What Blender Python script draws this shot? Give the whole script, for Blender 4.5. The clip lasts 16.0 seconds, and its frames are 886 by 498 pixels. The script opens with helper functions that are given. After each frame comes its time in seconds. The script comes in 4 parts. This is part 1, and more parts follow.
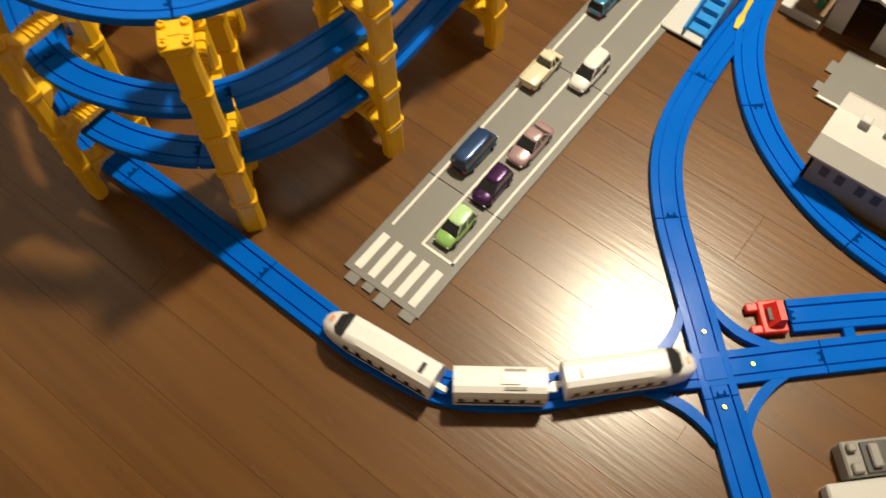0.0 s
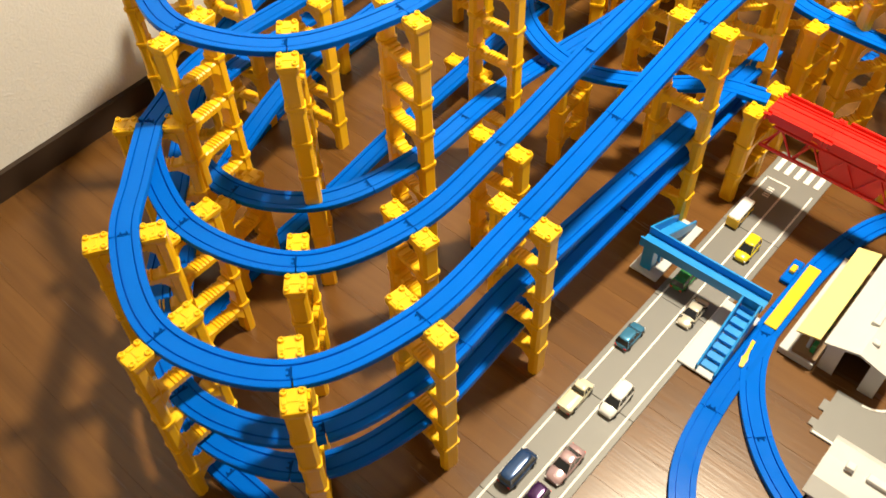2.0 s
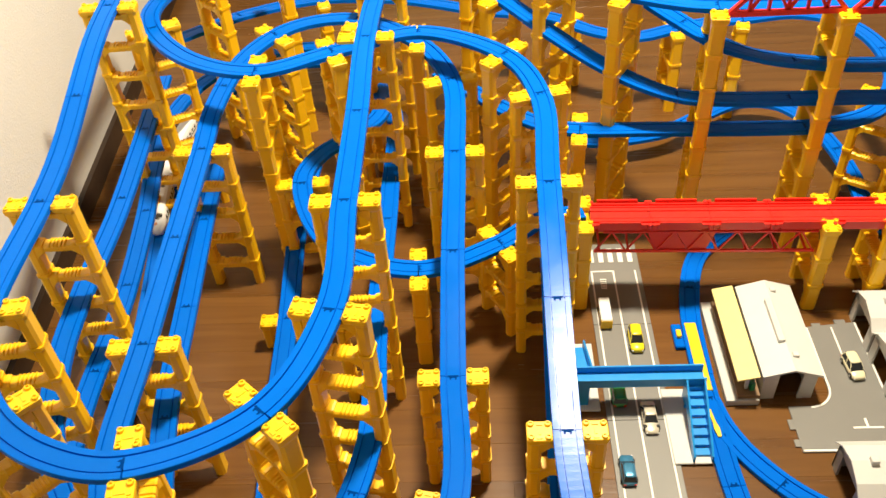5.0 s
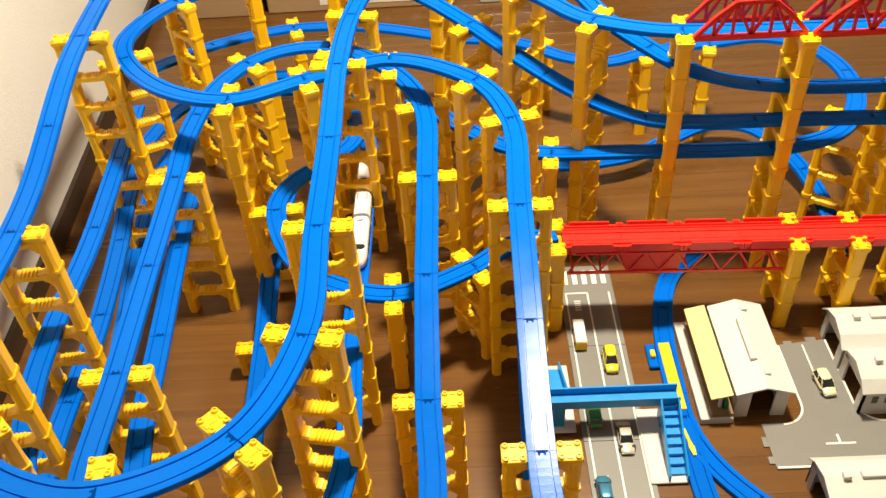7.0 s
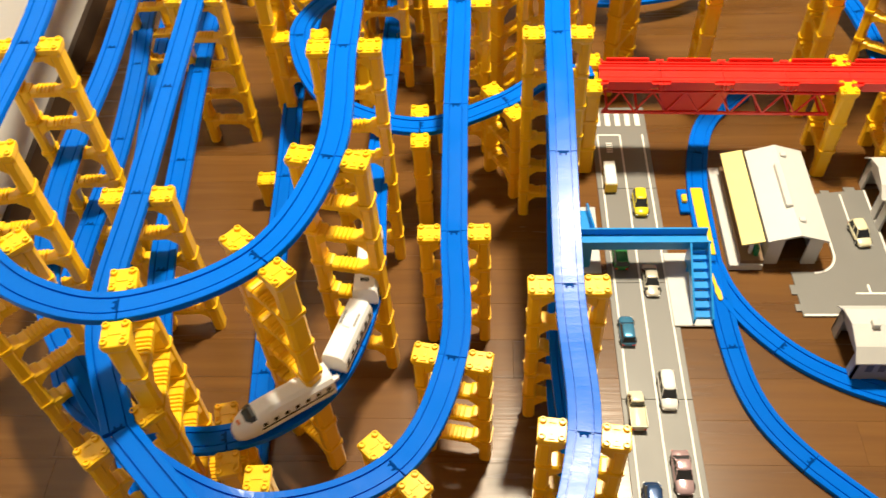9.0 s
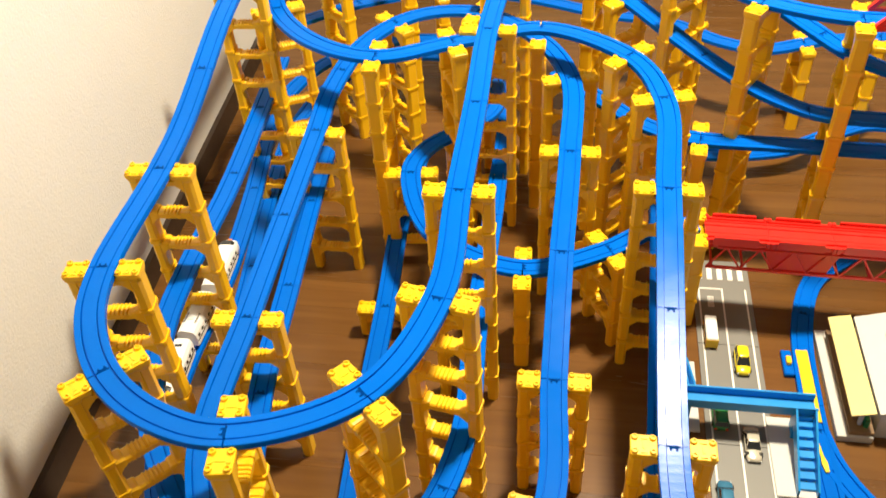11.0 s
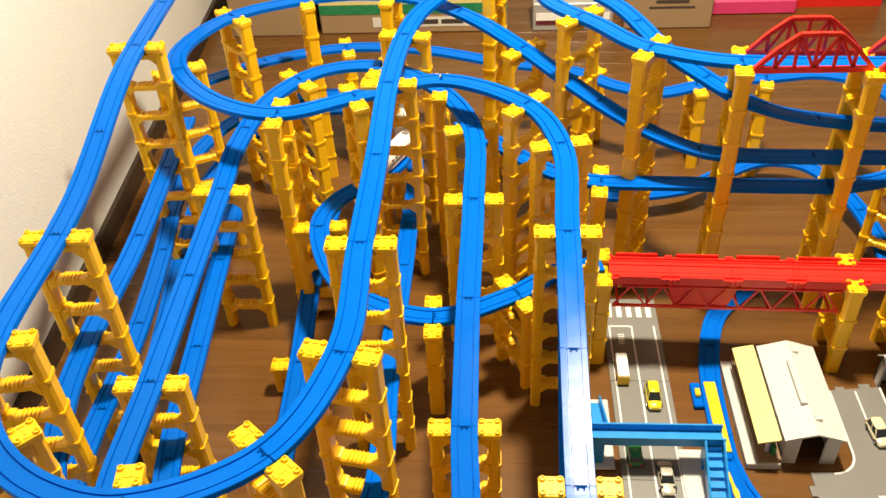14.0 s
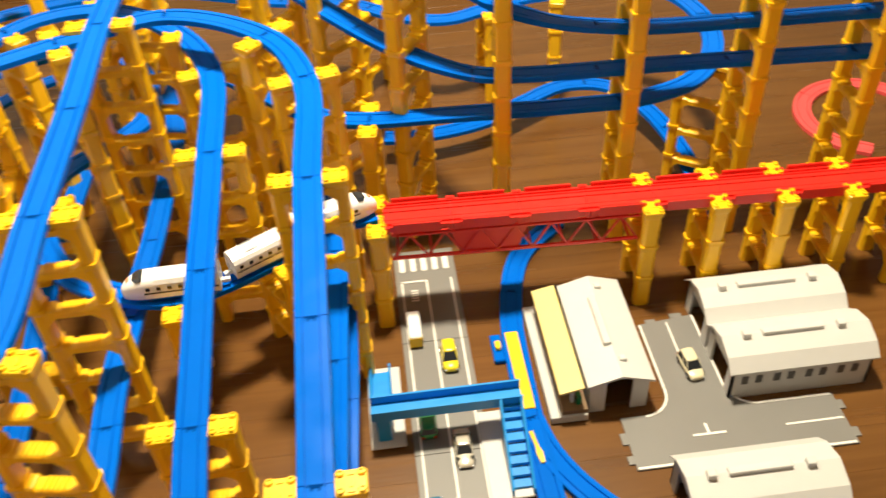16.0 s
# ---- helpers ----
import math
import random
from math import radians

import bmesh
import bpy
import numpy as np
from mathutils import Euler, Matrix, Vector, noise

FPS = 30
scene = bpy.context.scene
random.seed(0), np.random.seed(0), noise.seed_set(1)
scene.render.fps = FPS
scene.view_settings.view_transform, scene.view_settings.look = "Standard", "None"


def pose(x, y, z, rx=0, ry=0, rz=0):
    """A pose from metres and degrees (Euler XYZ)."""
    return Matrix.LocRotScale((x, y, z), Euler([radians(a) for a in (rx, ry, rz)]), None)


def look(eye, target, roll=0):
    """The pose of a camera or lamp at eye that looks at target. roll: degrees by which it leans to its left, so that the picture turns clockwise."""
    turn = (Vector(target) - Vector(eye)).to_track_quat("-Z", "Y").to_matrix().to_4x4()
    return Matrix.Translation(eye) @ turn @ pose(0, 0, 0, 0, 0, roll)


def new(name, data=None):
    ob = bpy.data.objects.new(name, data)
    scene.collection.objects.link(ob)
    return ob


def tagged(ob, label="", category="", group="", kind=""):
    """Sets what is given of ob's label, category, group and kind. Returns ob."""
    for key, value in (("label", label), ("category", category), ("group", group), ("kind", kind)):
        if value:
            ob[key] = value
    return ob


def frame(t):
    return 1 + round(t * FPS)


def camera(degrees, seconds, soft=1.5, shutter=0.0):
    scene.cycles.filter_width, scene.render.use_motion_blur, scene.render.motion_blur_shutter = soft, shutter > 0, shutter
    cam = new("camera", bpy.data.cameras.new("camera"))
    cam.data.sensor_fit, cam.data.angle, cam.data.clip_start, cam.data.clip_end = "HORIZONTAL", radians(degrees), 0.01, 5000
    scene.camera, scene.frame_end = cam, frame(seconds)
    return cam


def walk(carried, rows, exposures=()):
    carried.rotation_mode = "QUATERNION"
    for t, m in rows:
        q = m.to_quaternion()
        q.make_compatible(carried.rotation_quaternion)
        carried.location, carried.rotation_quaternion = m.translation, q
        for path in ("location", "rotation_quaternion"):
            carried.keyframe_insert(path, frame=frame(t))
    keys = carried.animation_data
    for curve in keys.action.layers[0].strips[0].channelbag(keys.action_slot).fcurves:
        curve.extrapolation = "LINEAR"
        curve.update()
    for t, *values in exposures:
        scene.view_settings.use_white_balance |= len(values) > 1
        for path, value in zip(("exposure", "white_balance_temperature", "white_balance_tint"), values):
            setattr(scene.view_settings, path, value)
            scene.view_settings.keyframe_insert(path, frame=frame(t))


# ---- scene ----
cam = camera(53.9, 16.0, 1.5, 0.4)
PATH = [
    (0, (0.356, -0.267, 0.89), (-0.226, 0.428, -0.893), -1.9),
    (0.5, (0.343, -0.296, 0.941), (-0.335, 0.43, -0.795), -3.0),
    (1, (0.38, -0.294, 1.041), (-0.409, 0.462, -0.634), -3.2),
    (1.5, (0.378, -0.29, 1.133), (-0.475, 0.585, -0.45), -2.2),
    (2, (0.331, -0.272, 1.154), (-0.555, 0.675, -0.369), -2.0),
    (2.5, (0.29, -0.191, 1.15), (-0.618, 0.746, -0.366), -2.2),
    (3, (0.137, -0.182, 1.15), (-0.649, 0.907, -0.332), -0.8),
    (3.5, (-0.056, -0.174, 1.16), (-0.661, 1.011, -0.333), -1.9),
    (4, (-0.155, -0.204, 1.204), (-0.46, 1.157, -0.228), -4.8),
    (4.5, (-0.207, -0.292, 1.246), (-0.356, 1.141, -0.141), -4.8),
    (7, (-0.195, -0.308, 1.253), (-0.251, 1.196, -0.064), -4.0),
    (7.5, (-0.198, -0.303, 1.218), (-0.286, 1.048, -0.254), -4.5),
    (8, (-0.202, -0.302, 1.204), (-0.288, 0.968, -0.338), -4.1),
    (8.5, (-0.206, -0.303, 1.2), (-0.285, 0.966, -0.345), -3.6),
    (9, (-0.211, -0.306, 1.196), (-0.319, 0.963, -0.346), -4.0),
    (9.5, (-0.254, -0.308, 1.201), (-0.489, 0.956, -0.331), -5.2),
    (12, (-0.233, -0.286, 1.228), (-0.529, 1.257, -0.01), -3.7),
    (12.5, (-0.216, -0.287, 1.228), (-0.474, 1.259, -0.014), -4.0),
    (13, (-0.207, -0.286, 1.228), (-0.396, 1.257, -0.03), -3.5),
    (13.5, (-0.205, -0.291, 1.228), (-0.358, 1.258, -0.028), -3.3),
    (14, (-0.204, -0.294, 1.228), (-0.348, 1.251, -0.034), -3.3),
    (14.5, (-0.201, -0.29, 1.211), (-0.347, 1.218, -0.094), -3.8),
    (15, (-0.175, -0.275, 1.179), (-0.284, 1.199, -0.169), -4.0),
    (15.5, (-0.095, -0.222, 1.123), (-0.124, 1.288, -0.189), -3.5),
    (16, (-0.011, -0.147, 1.067), (0.106, 1.341, -0.265), -3.3),
]
walk(cam, [(t, look(eye, target, roll)) for t, eye, target, roll in PATH],
     [(0.0, -0.42), (1.5, -0.12), (2.5, 0.12), (3.5, 0.08), (4.5, 0.0), (16.0, 0.0)])

# ---- world and lights ----
world = bpy.data.worlds.new("world")
scene.world = world
world.use_nodes = True
wn = world.node_tree.nodes
wn["Background"].inputs[0].default_value = (1.0, 0.93, 0.82, 1)
wn["Background"].inputs[1].default_value = 0.5


def area_lamp(name, x, y, z, size, watts, colour):
    data = bpy.data.lights.new(name, "AREA")
    data.shape, data.size, data.energy, data.color = "DISK", size, watts, colour
    ob = new(name, data)
    ob.matrix_world = pose(x, y, z)
    return ob


area_lamp("ceiling_lamp_light", 0.11, 1.12, 2.30, 0.22, 114, (1.0, 0.872, 0.635))


# ---- materials ----
def mat(name, colour, rough=0.4, metal=0.0, var=0.12, scale=40.0, bump=0.0, bscale=300.0, spec=0.5, wear=None, coat=0.0):
    m = bpy.data.materials.new(name)
    m.use_nodes = True
    nt = m.node_tree
    b = nt.nodes["Principled BSDF"]
    b.inputs["Roughness"].default_value = rough
    b.inputs["Metallic"].default_value = metal
    b.inputs["Specular IOR Level"].default_value = spec
    b.inputs["Coat Weight"].default_value = coat
    tc = nt.nodes.new("ShaderNodeTexCoord")
    n1 = nt.nodes.new("ShaderNodeTexNoise")
    n1.inputs["Scale"].default_value = scale
    n1.inputs["Detail"].default_value = 6
    nt.links.new(tc.outputs["Object"], n1.inputs["Vector"])
    info = nt.nodes.new("ShaderNodeObjectInfo")
    mix = nt.nodes.new("ShaderNodeMix")
    mix.data_type = "RGBA"
    mix.inputs[6].default_value = (*[c * (1 - var) for c in colour], 1)
    mix.inputs[7].default_value = (*[min(1, c * (1 + var)) for c in colour], 1)
    add = nt.nodes.new("ShaderNodeMath")
    add.operation = "MULTIPLY_ADD"
    add.inputs[1].default_value = 0.45
    nt.links.new(info.outputs["Random"], add.inputs[0])
    sub = nt.nodes.new("ShaderNodeMath")
    sub.operation = "MULTIPLY"
    sub.inputs[1].default_value = 0.55
    nt.links.new(n1.outputs["Fac"], sub.inputs[0])
    nt.links.new(sub.outputs[0], add.inputs[2])
    nt.links.new(add.outputs[0], mix.inputs[0])
    nt.links.new(mix.outputs[2], b.inputs["Base Color"])
    n2 = nt.nodes.new("ShaderNodeTexNoise")
    n2.inputs["Scale"].default_value = bscale
    n2.inputs["Detail"].default_value = 3
    nt.links.new(tc.outputs["Object"], n2.inputs["Vector"])
    rr = nt.nodes.new("ShaderNodeMapRange")
    rr.inputs[3].default_value = max(0.03, rough - 0.1)
    rr.inputs[4].default_value = min(1, rough + 0.12)
    nt.links.new(n1.outputs["Fac"], rr.inputs[0])
    nt.links.new(rr.outputs[0], b.inputs["Roughness"])
    if bump:
        bp = nt.nodes.new("ShaderNodeBump")
        bp.inputs["Strength"].default_value = bump
        bp.inputs["Distance"].default_value = 0.001
        nt.links.new(n2.outputs["Fac"], bp.inputs["Height"])
        nt.links.new(bp.outputs[0], b.inputs["Normal"])
    return m


def wood(name):
    m = bpy.data.materials.new(name)
    m.use_nodes = True
    nt = m.node_tree
    b = nt.nodes["Principled BSDF"]
    tc = nt.nodes.new("ShaderNodeTexCoord")
    info = nt.nodes.new("ShaderNodeObjectInfo")
    mp = nt.nodes.new("ShaderNodeMapping")
    mp.inputs["Scale"].default_value = (1.6, 26, 8)
    off = nt.nodes.new("ShaderNodeVectorMath")
    off.operation = "MULTIPLY_ADD"
    off.inputs[1].default_value = (9, 7, 3)
    nt.links.new(info.outputs["Random"], off.inputs[0])
    nt.links.new(tc.outputs["Object"], off.inputs[2])
    nt.links.new(off.outputs[0], mp.inputs["Vector"])
    n = nt.nodes.new("ShaderNodeTexNoise")
    n.inputs["Scale"].default_value = 1.6
    n.inputs["Detail"].default_value = 8
    n.inputs["Distortion"].default_value = 0.6
    nt.links.new(mp.outputs[0], n.inputs["Vector"])
    ramp = nt.nodes.new("ShaderNodeValToRGB")
    ramp.color_ramp.elements[0].position, ramp.color_ramp.elements[0].color = 0.28, (0.106, 0.044, 0.0100, 1)
    ramp.color_ramp.elements[1].position, ramp.color_ramp.elements[1].color = 0.75, (0.162, 0.072, 0.0180, 1)
    nt.links.new(n.outputs["Fac"], ramp.inputs[0])
    hs = nt.nodes.new("ShaderNodeHueSaturation")
    vr = nt.nodes.new("ShaderNodeMapRange")
    vr.inputs[3].default_value, vr.inputs[4].default_value = 0.90, 1.10
    nt.links.new(info.outputs["Random"], vr.inputs[0])
    nt.links.new(vr.outputs[0], hs.inputs["Value"])
    nt.links.new(ramp.outputs[0], hs.inputs["Color"])
    nt.links.new(hs.outputs[0], b.inputs["Base Color"])
    rr = nt.nodes.new("ShaderNodeMapRange")
    rr.inputs[3].default_value, rr.inputs[4].default_value = 0.30, 0.23
    nt.links.new(n.outputs["Fac"], rr.inputs[0])
    nt.links.new(rr.outputs[0], b.inputs["Roughness"])
    mp2 = nt.nodes.new("ShaderNodeMapping")
    mp2.inputs["Scale"].default_value = (12, 160, 10)
    nt.links.new(tc.outputs["Object"], mp2.inputs["Vector"])
    n2 = nt.nodes.new("ShaderNodeTexNoise")
    n2.inputs["Scale"].default_value = 1.0
    n2.inputs["Detail"].default_value = 4
    nt.links.new(mp2.outputs[0], n2.inputs["Vector"])
    bp = nt.nodes.new("ShaderNodeBump")
    bp.inputs["Strength"].default_value = 0.13
    bp.inputs["Distance"].default_value = 0.0012
    nt.links.new(n2.outputs["Fac"], bp.inputs["Height"])
    nt.links.new(bp.outputs[0], b.inputs["Normal"])
    return m


BLUE = mat("blue_plastic", (0.001, 0.120, 0.61), 0.19, var=0.10, scale=25, bump=0.05, spec=0.065)
# darker, matt blue: shade of the recessed rail joints put into the colour
BLUE_SLOT_SHADE = mat("blue_plastic_slot_shade", (0.001, 0.035, 0.20), 0.9, spec=0.0)
SKY = mat("light_blue_plastic", (0.005, 0.26, 0.70), 0.35, bump=0.05)
YELLOW = mat("yellow_plastic", (0.92, 0.53, 0.008), 0.33, var=0.06, scale=30, bump=0.05)
YELLOW2 = mat("bright_yellow_plastic", (0.85, 0.55, 0.01), 0.35)
RED = mat("red_plastic", (0.72, 0.022, 0.014), 0.32, var=0.08, bump=0.05)
PINK = mat("pinkish_red_plastic", (0.75, 0.09, 0.09), 0.4)
WHITE = mat("white_plastic", (0.86, 0.87, 0.88), 0.28, var=0.04)
OFFWHITE = mat("warm_white_plastic", (0.55, 0.55, 0.54), 0.45, var=0.05, bump=0.08)
CREAM = mat("cream_plastic", (0.76, 0.64, 0.25), 0.42, var=0.05)
GREYP = mat("grey_plastic", (0.27, 0.26, 0.25), 0.5, var=0.08, bump=0.1)
DGREY = mat("dark_grey_plastic", (0.075, 0.07, 0.07), 0.5)
ROAD = mat("grey_road_plastic", (0.19, 0.185, 0.175), 0.42, var=0.08, scale=14, bump=0.25, bscale=900)
PAINT = mat("white_line_paint", (0.78, 0.76, 0.72), 0.5, var=0.05)
BLACK = mat("black_plastic", (0.012, 0.012, 0.013), 0.25)
WINDOW = mat("smoked_window", (0.02, 0.022, 0.026), 0.08)
RUBBER = mat("black_rubber", (0.02, 0.02, 0.02), 0.7)
WOOD = wood("brown_wood_board")
WALLPAPER = mat("cream_wallpaper", (0.75, 0.738, 0.715), 0.9, var=0.05, scale=9, bump=0.9, bscale=190)
BASEWOOD = mat("dark_brown_baseboard", (0.035, 0.02, 0.012), 0.45, var=0.2)
CARD = mat("brown_cardboard", (0.33, 0.215, 0.115), 0.85, var=0.08, bump=0.15)
CARDW = mat("white_cardboard", (0.68, 0.66, 0.60), 0.8, var=0.04)
GREEN = mat("green_paint", (0.02, 0.22, 0.09), 0.25)
# for walls out of view; the tone sets how much light bounces back
BOUNCEWALL = mat("beige_bounce_wall", (0.50, 0.46, 0.41), 0.9, var=0.05, scale=5, bump=0.3)
CEIL = mat("white_ceiling", (0.75, 0.74, 0.71), 0.9)
GLOW = bpy.data.materials.new("lamp_glow")
GLOW.use_nodes = True
GLOW.node_tree.nodes["Principled BSDF"].inputs["Emission Color"].default_value = (1, 0.93, 0.8, 1)
GLOW.node_tree.nodes["Principled BSDF"].inputs["Emission Strength"].default_value = 3.0
CHROME = mat("chrome_metal", (0.6, 0.6, 0.6), 0.2, metal=1.0)
BRASS = mat("yellow_metal", (0.7, 0.55, 0.1), 0.3, metal=0.6)


# ---- mesh tools ----
def box(bm, x0, x1, y0, y1, z0, z1, mi=0):
    vs = [bm.verts.new((x, y, z)) for z in (z0, z1) for y in (y0, y1) for x in (x0, x1)]
    for f in ((0, 2, 3, 1), (4, 5, 7, 6), (0, 1, 5, 4), (1, 3, 7, 5), (3, 2, 6, 7), (2, 0, 4, 6)):
        bm.faces.new([vs[i] for i in f]).material_index = mi
    return vs


def loft(bm, rings, cap=True, close=True, mi=0, smooth=False):
    rows = [[bm.verts.new(p) for p in r] for r in rings]
    n = len(rows[0])
    for a, b in zip(rows, rows[1:]):
        for i in range(n if close else n - 1):
            f = bm.faces.new((a[i], a[(i + 1) % n], b[(i + 1) % n], b[i]))
            f.material_index, f.smooth = mi, smooth
    if cap:
        bm.faces.new(rows[0][::-1]).material_index = mi
        bm.faces.new(rows[-1]).material_index = mi
    return rows


def mesh_of(name, bm, *mats):
    bmesh.ops.recalc_face_normals(bm, faces=bm.faces[:])
    me = bpy.data.meshes.new(name)
    bm.to_mesh(me)
    bm.free()
    for m in mats:
        me.materials.append(m)
    return me


def part(name, bm, material, parent, label="", m=None):
    me = bm if isinstance(bm, bpy.types.Mesh) else mesh_of(name, bm, material)
    ob = new(name, me)
    ob.parent = parent
    if m is not None:
        ob.matrix_basis = m
    return tagged(ob, label) if label else ob


def thing(name, label, category, m=None, group="", kind=""):
    ob = new(name)
    ob.empty_display_size = 0.02
    if m is not None:
        ob.matrix_basis = m
    return tagged(ob, label, category, group, kind)


def bevelled(bm, w=0.001, seg=1):
    bmesh.ops.bevel(bm, geom=bm.edges[:], offset=w, segments=seg, affect="EDGES", profile=0.5)
    return bm


def spline(pts, step=0.012):
    """A smooth line through the points, in even steps."""
    P = np.array(pts, float)
    P = np.vstack([2 * P[0] - P[1], P, 2 * P[-1] - P[-2]])
    out = []
    for i in range(1, len(P) - 2):
        p0, p1, p2, p3 = P[i - 1:i + 3]
        t = [0.0]
        for a, b in ((p0, p1), (p1, p2), (p2, p3)):
            t.append(t[-1] + max(1e-6, np.linalg.norm(b - a)) ** 0.5)
        for u in np.linspace(t[1], t[2], 24, endpoint=False):
            a1 = (t[1] - u) / (t[1] - t[0]) * p0 + (u - t[0]) / (t[1] - t[0]) * p1
            a2 = (t[2] - u) / (t[2] - t[1]) * p1 + (u - t[1]) / (t[2] - t[1]) * p2
            a3 = (t[3] - u) / (t[3] - t[2]) * p2 + (u - t[2]) / (t[3] - t[2]) * p3
            b1 = (t[2] - u) / (t[2] - t[0]) * a1 + (u - t[0]) / (t[2] - t[0]) * a2
            b2 = (t[3] - u) / (t[3] - t[1]) * a2 + (u - t[1]) / (t[3] - t[1]) * a3
            out.append((t[2] - u) / (t[2] - t[1]) * b1 + (u - t[1]) / (t[2] - t[1]) * b2)
    out.append(P[-2])
    out = np.array(out)
    s = np.concatenate([[0], np.cumsum(np.linalg.norm(np.diff(out, axis=0), axis=1))])
    g = np.linspace(0, s[-1], max(2, int(round(s[-1] / step)) + 1))
    return np.stack([np.interp(g, s, out[:, k]) for k in range(3)], 1)


def arc(cx, cy, r, a0, a1, z0, z1, n=5):
    return [(cx + r * math.cos(radians(a0 + (a1 - a0) * i / (n - 1))), cy + r * math.sin(radians(a0 + (a1 - a0) * i / (n - 1))),
             z0 + (z1 - z0) * i / (n - 1)) for i in range(n)]


# ---- rails ----
W = 0.019
PROFILE = [(-W, -0.0085), (-W, -0.0004), (-W + 0.0007, 0.0005), (-0.0107, 0.0006), (-0.0104, -0.0026), (-0.0090, -0.0026), (-0.0087, 0.0),
           (0.0087, 0.0), (0.0090, -0.0026), (0.0104, -0.0026), (0.0107, 0.0006), (W - 0.0007, 0.0005), (W, -0.0004), (W, -0.0085)]


def sweep(bm, line, profile, dz=0.0):
    rings = []
    for i, p in enumerate(line):
        d = line[min(i + 1, len(line) - 1)] - line[max(i - 1, 0)]
        side = Vector((d[1], -d[0], 0)).normalized()
        rings.append([(p[0] + side.x * u, p[1] + side.y * u, p[2] + v + dz) for u, v in profile])
    return loft(bm, rings)


def rail_joint(bm, p, d):
    """The tongue and slot where two rails clip together, one moulded piece, slightly proud; on blue rails its dark
    colour stands for the recess's shade.
    """
    f = Vector((d[0], d[1], d[2])).normalized()
    s = Vector((f.y, -f.x, 0)).normalized()
    up = s.cross(f)
    half = [(0.0, -0.0012), (0.0078, -0.0012), (0.0078, 0.0014), (0.0052, 0.0014), (0.0052, 0.0046), (0.0040, 0.0062), (0.0028, 0.0062), (0.0028, 0.0034), (0.0, 0.0026)]
    outline = half + [(-u, v) for u, v in half[-2:0:-1]]
    loft(bm, [[Vector(p) + s * u + f * v + up * w for u, v in outline] for w in (-0.002, 0.0005)])


def track(label, pts, material=BLUE, name="rail_track", spots=()):
    """A line of clipped rails, one part for each rail of 215 mm, with its joint as a part of the rail."""
    line = spline(pts)
    th = thing(name, label, "toy track", group="blue toy rails")
    ends = sorted({0, len(line) - 1} | {int(np.argmin((line[:, 0] - x) ** 2 + (line[:, 1] - y) ** 2)) for x, y in spots})
    cuts = [0]
    for a, b in zip(ends, ends[1:]):
        n = max(1, int(round((b - a) * 0.012 / 0.215)))
        cuts += [a + round((b - a) * (i + 1) / n) for i in range(n)]
    for a, b in zip(cuts, cuts[1:]):
        seg = line[a:b + 1].copy()
        if b - a < 2:
            continue
        d0, d1 = seg[1] - seg[0], seg[-1] - seg[-2]
        seg[0] = seg[0] + d0 / np.linalg.norm(d0) * 0.0005
        seg[-1] = seg[-1] - d1 / np.linalg.norm(d1) * 0.0005
        bm = bmesh.new()
        sweep(bm, seg, PROFILE)
        r = part("rail", bm, material, th)
        bm = bmesh.new()
        rail_joint(bm, seg[0], d0)
        part("rail_clip", bm, BLUE_SLOT_SHADE if material is BLUE else material, r)
    return th, line


# ---- bridge piers of stacked yellow blocks ----
H = 0.066
PITCH = 0.0355


def col_mesh(h):
    """One block of a column: a straight eight-sided post under a small flared collar."""
    bm = bmesh.new()

    def o(a, b, c, z):
        return [(a, b - c, z), (a - c, b, z), (c - a, b, z), (-a, b - c, z), (-a, c - b, z), (c - a, -b, z), (a - c, -b, z), (a, c - b, z)]
    k = h / 0.066
    loft(bm, [o(0.0088, 0.0130, 0.0042, 0), o(0.0088, 0.0130, 0.0042, 0.055 * k), o(0.0101, 0.0147, 0.0030, 0.0600 * k), o(0.0101, 0.0147, 0.0030, 0.0655 * k)])
    return mesh_of("column_block", bm, YELLOW)


def beam_mesh(h, pitch=PITCH):
    """A cross beam in one moulding: two rounded sockets at its ends and five ribs across its middle."""
    bm = bmesh.new()
    k = h / 0.066
    z = 0.056 * k
    a = pitch - 0.0002
    rows = [(-a, 0.0116, -0.022 * k, 0.0010), (-a + 0.0012, 0.0120, -0.0205 * k, 0.0035), (-a + 0.0095, 0.0120, -0.0115, 0.0035), (-a + 0.0130, 0.0114, -0.0105, 0.0026), (-a + 0.0132, 0.0106, -0.0095, 0.0004)]
    for i in range(5):
        x = -0.0116 + i * 0.0058
        rows += [(x - 0.0016, 0.0106, -0.0095, 0.0004), (x - 0.0013, 0.0112, -0.0097, 0.0012), (x - 0.0005, 0.0110, -0.0097, 0.0028), (x + 0.0005, 0.0110, -0.0097, 0.0028), (x + 0.0013, 0.0112, -0.0097, 0.0012), (x + 0.0016, 0.0106, -0.0095, 0.0004)]
    rows += [(-x, w, lo, hi) for x, w, lo, hi in rows[4::-1]]
    loft(bm, [[(x, -w, z + lo), (x, w, z + lo), (x, w, z + hi - 0.0022), (x, w * 0.74, z + hi), (x, -w * 0.74, z + hi), (x, -w, z + hi - 0.0022)] for x, w, lo, hi in rows])
    return mesh_of("cross_beam", bm, YELLOW)


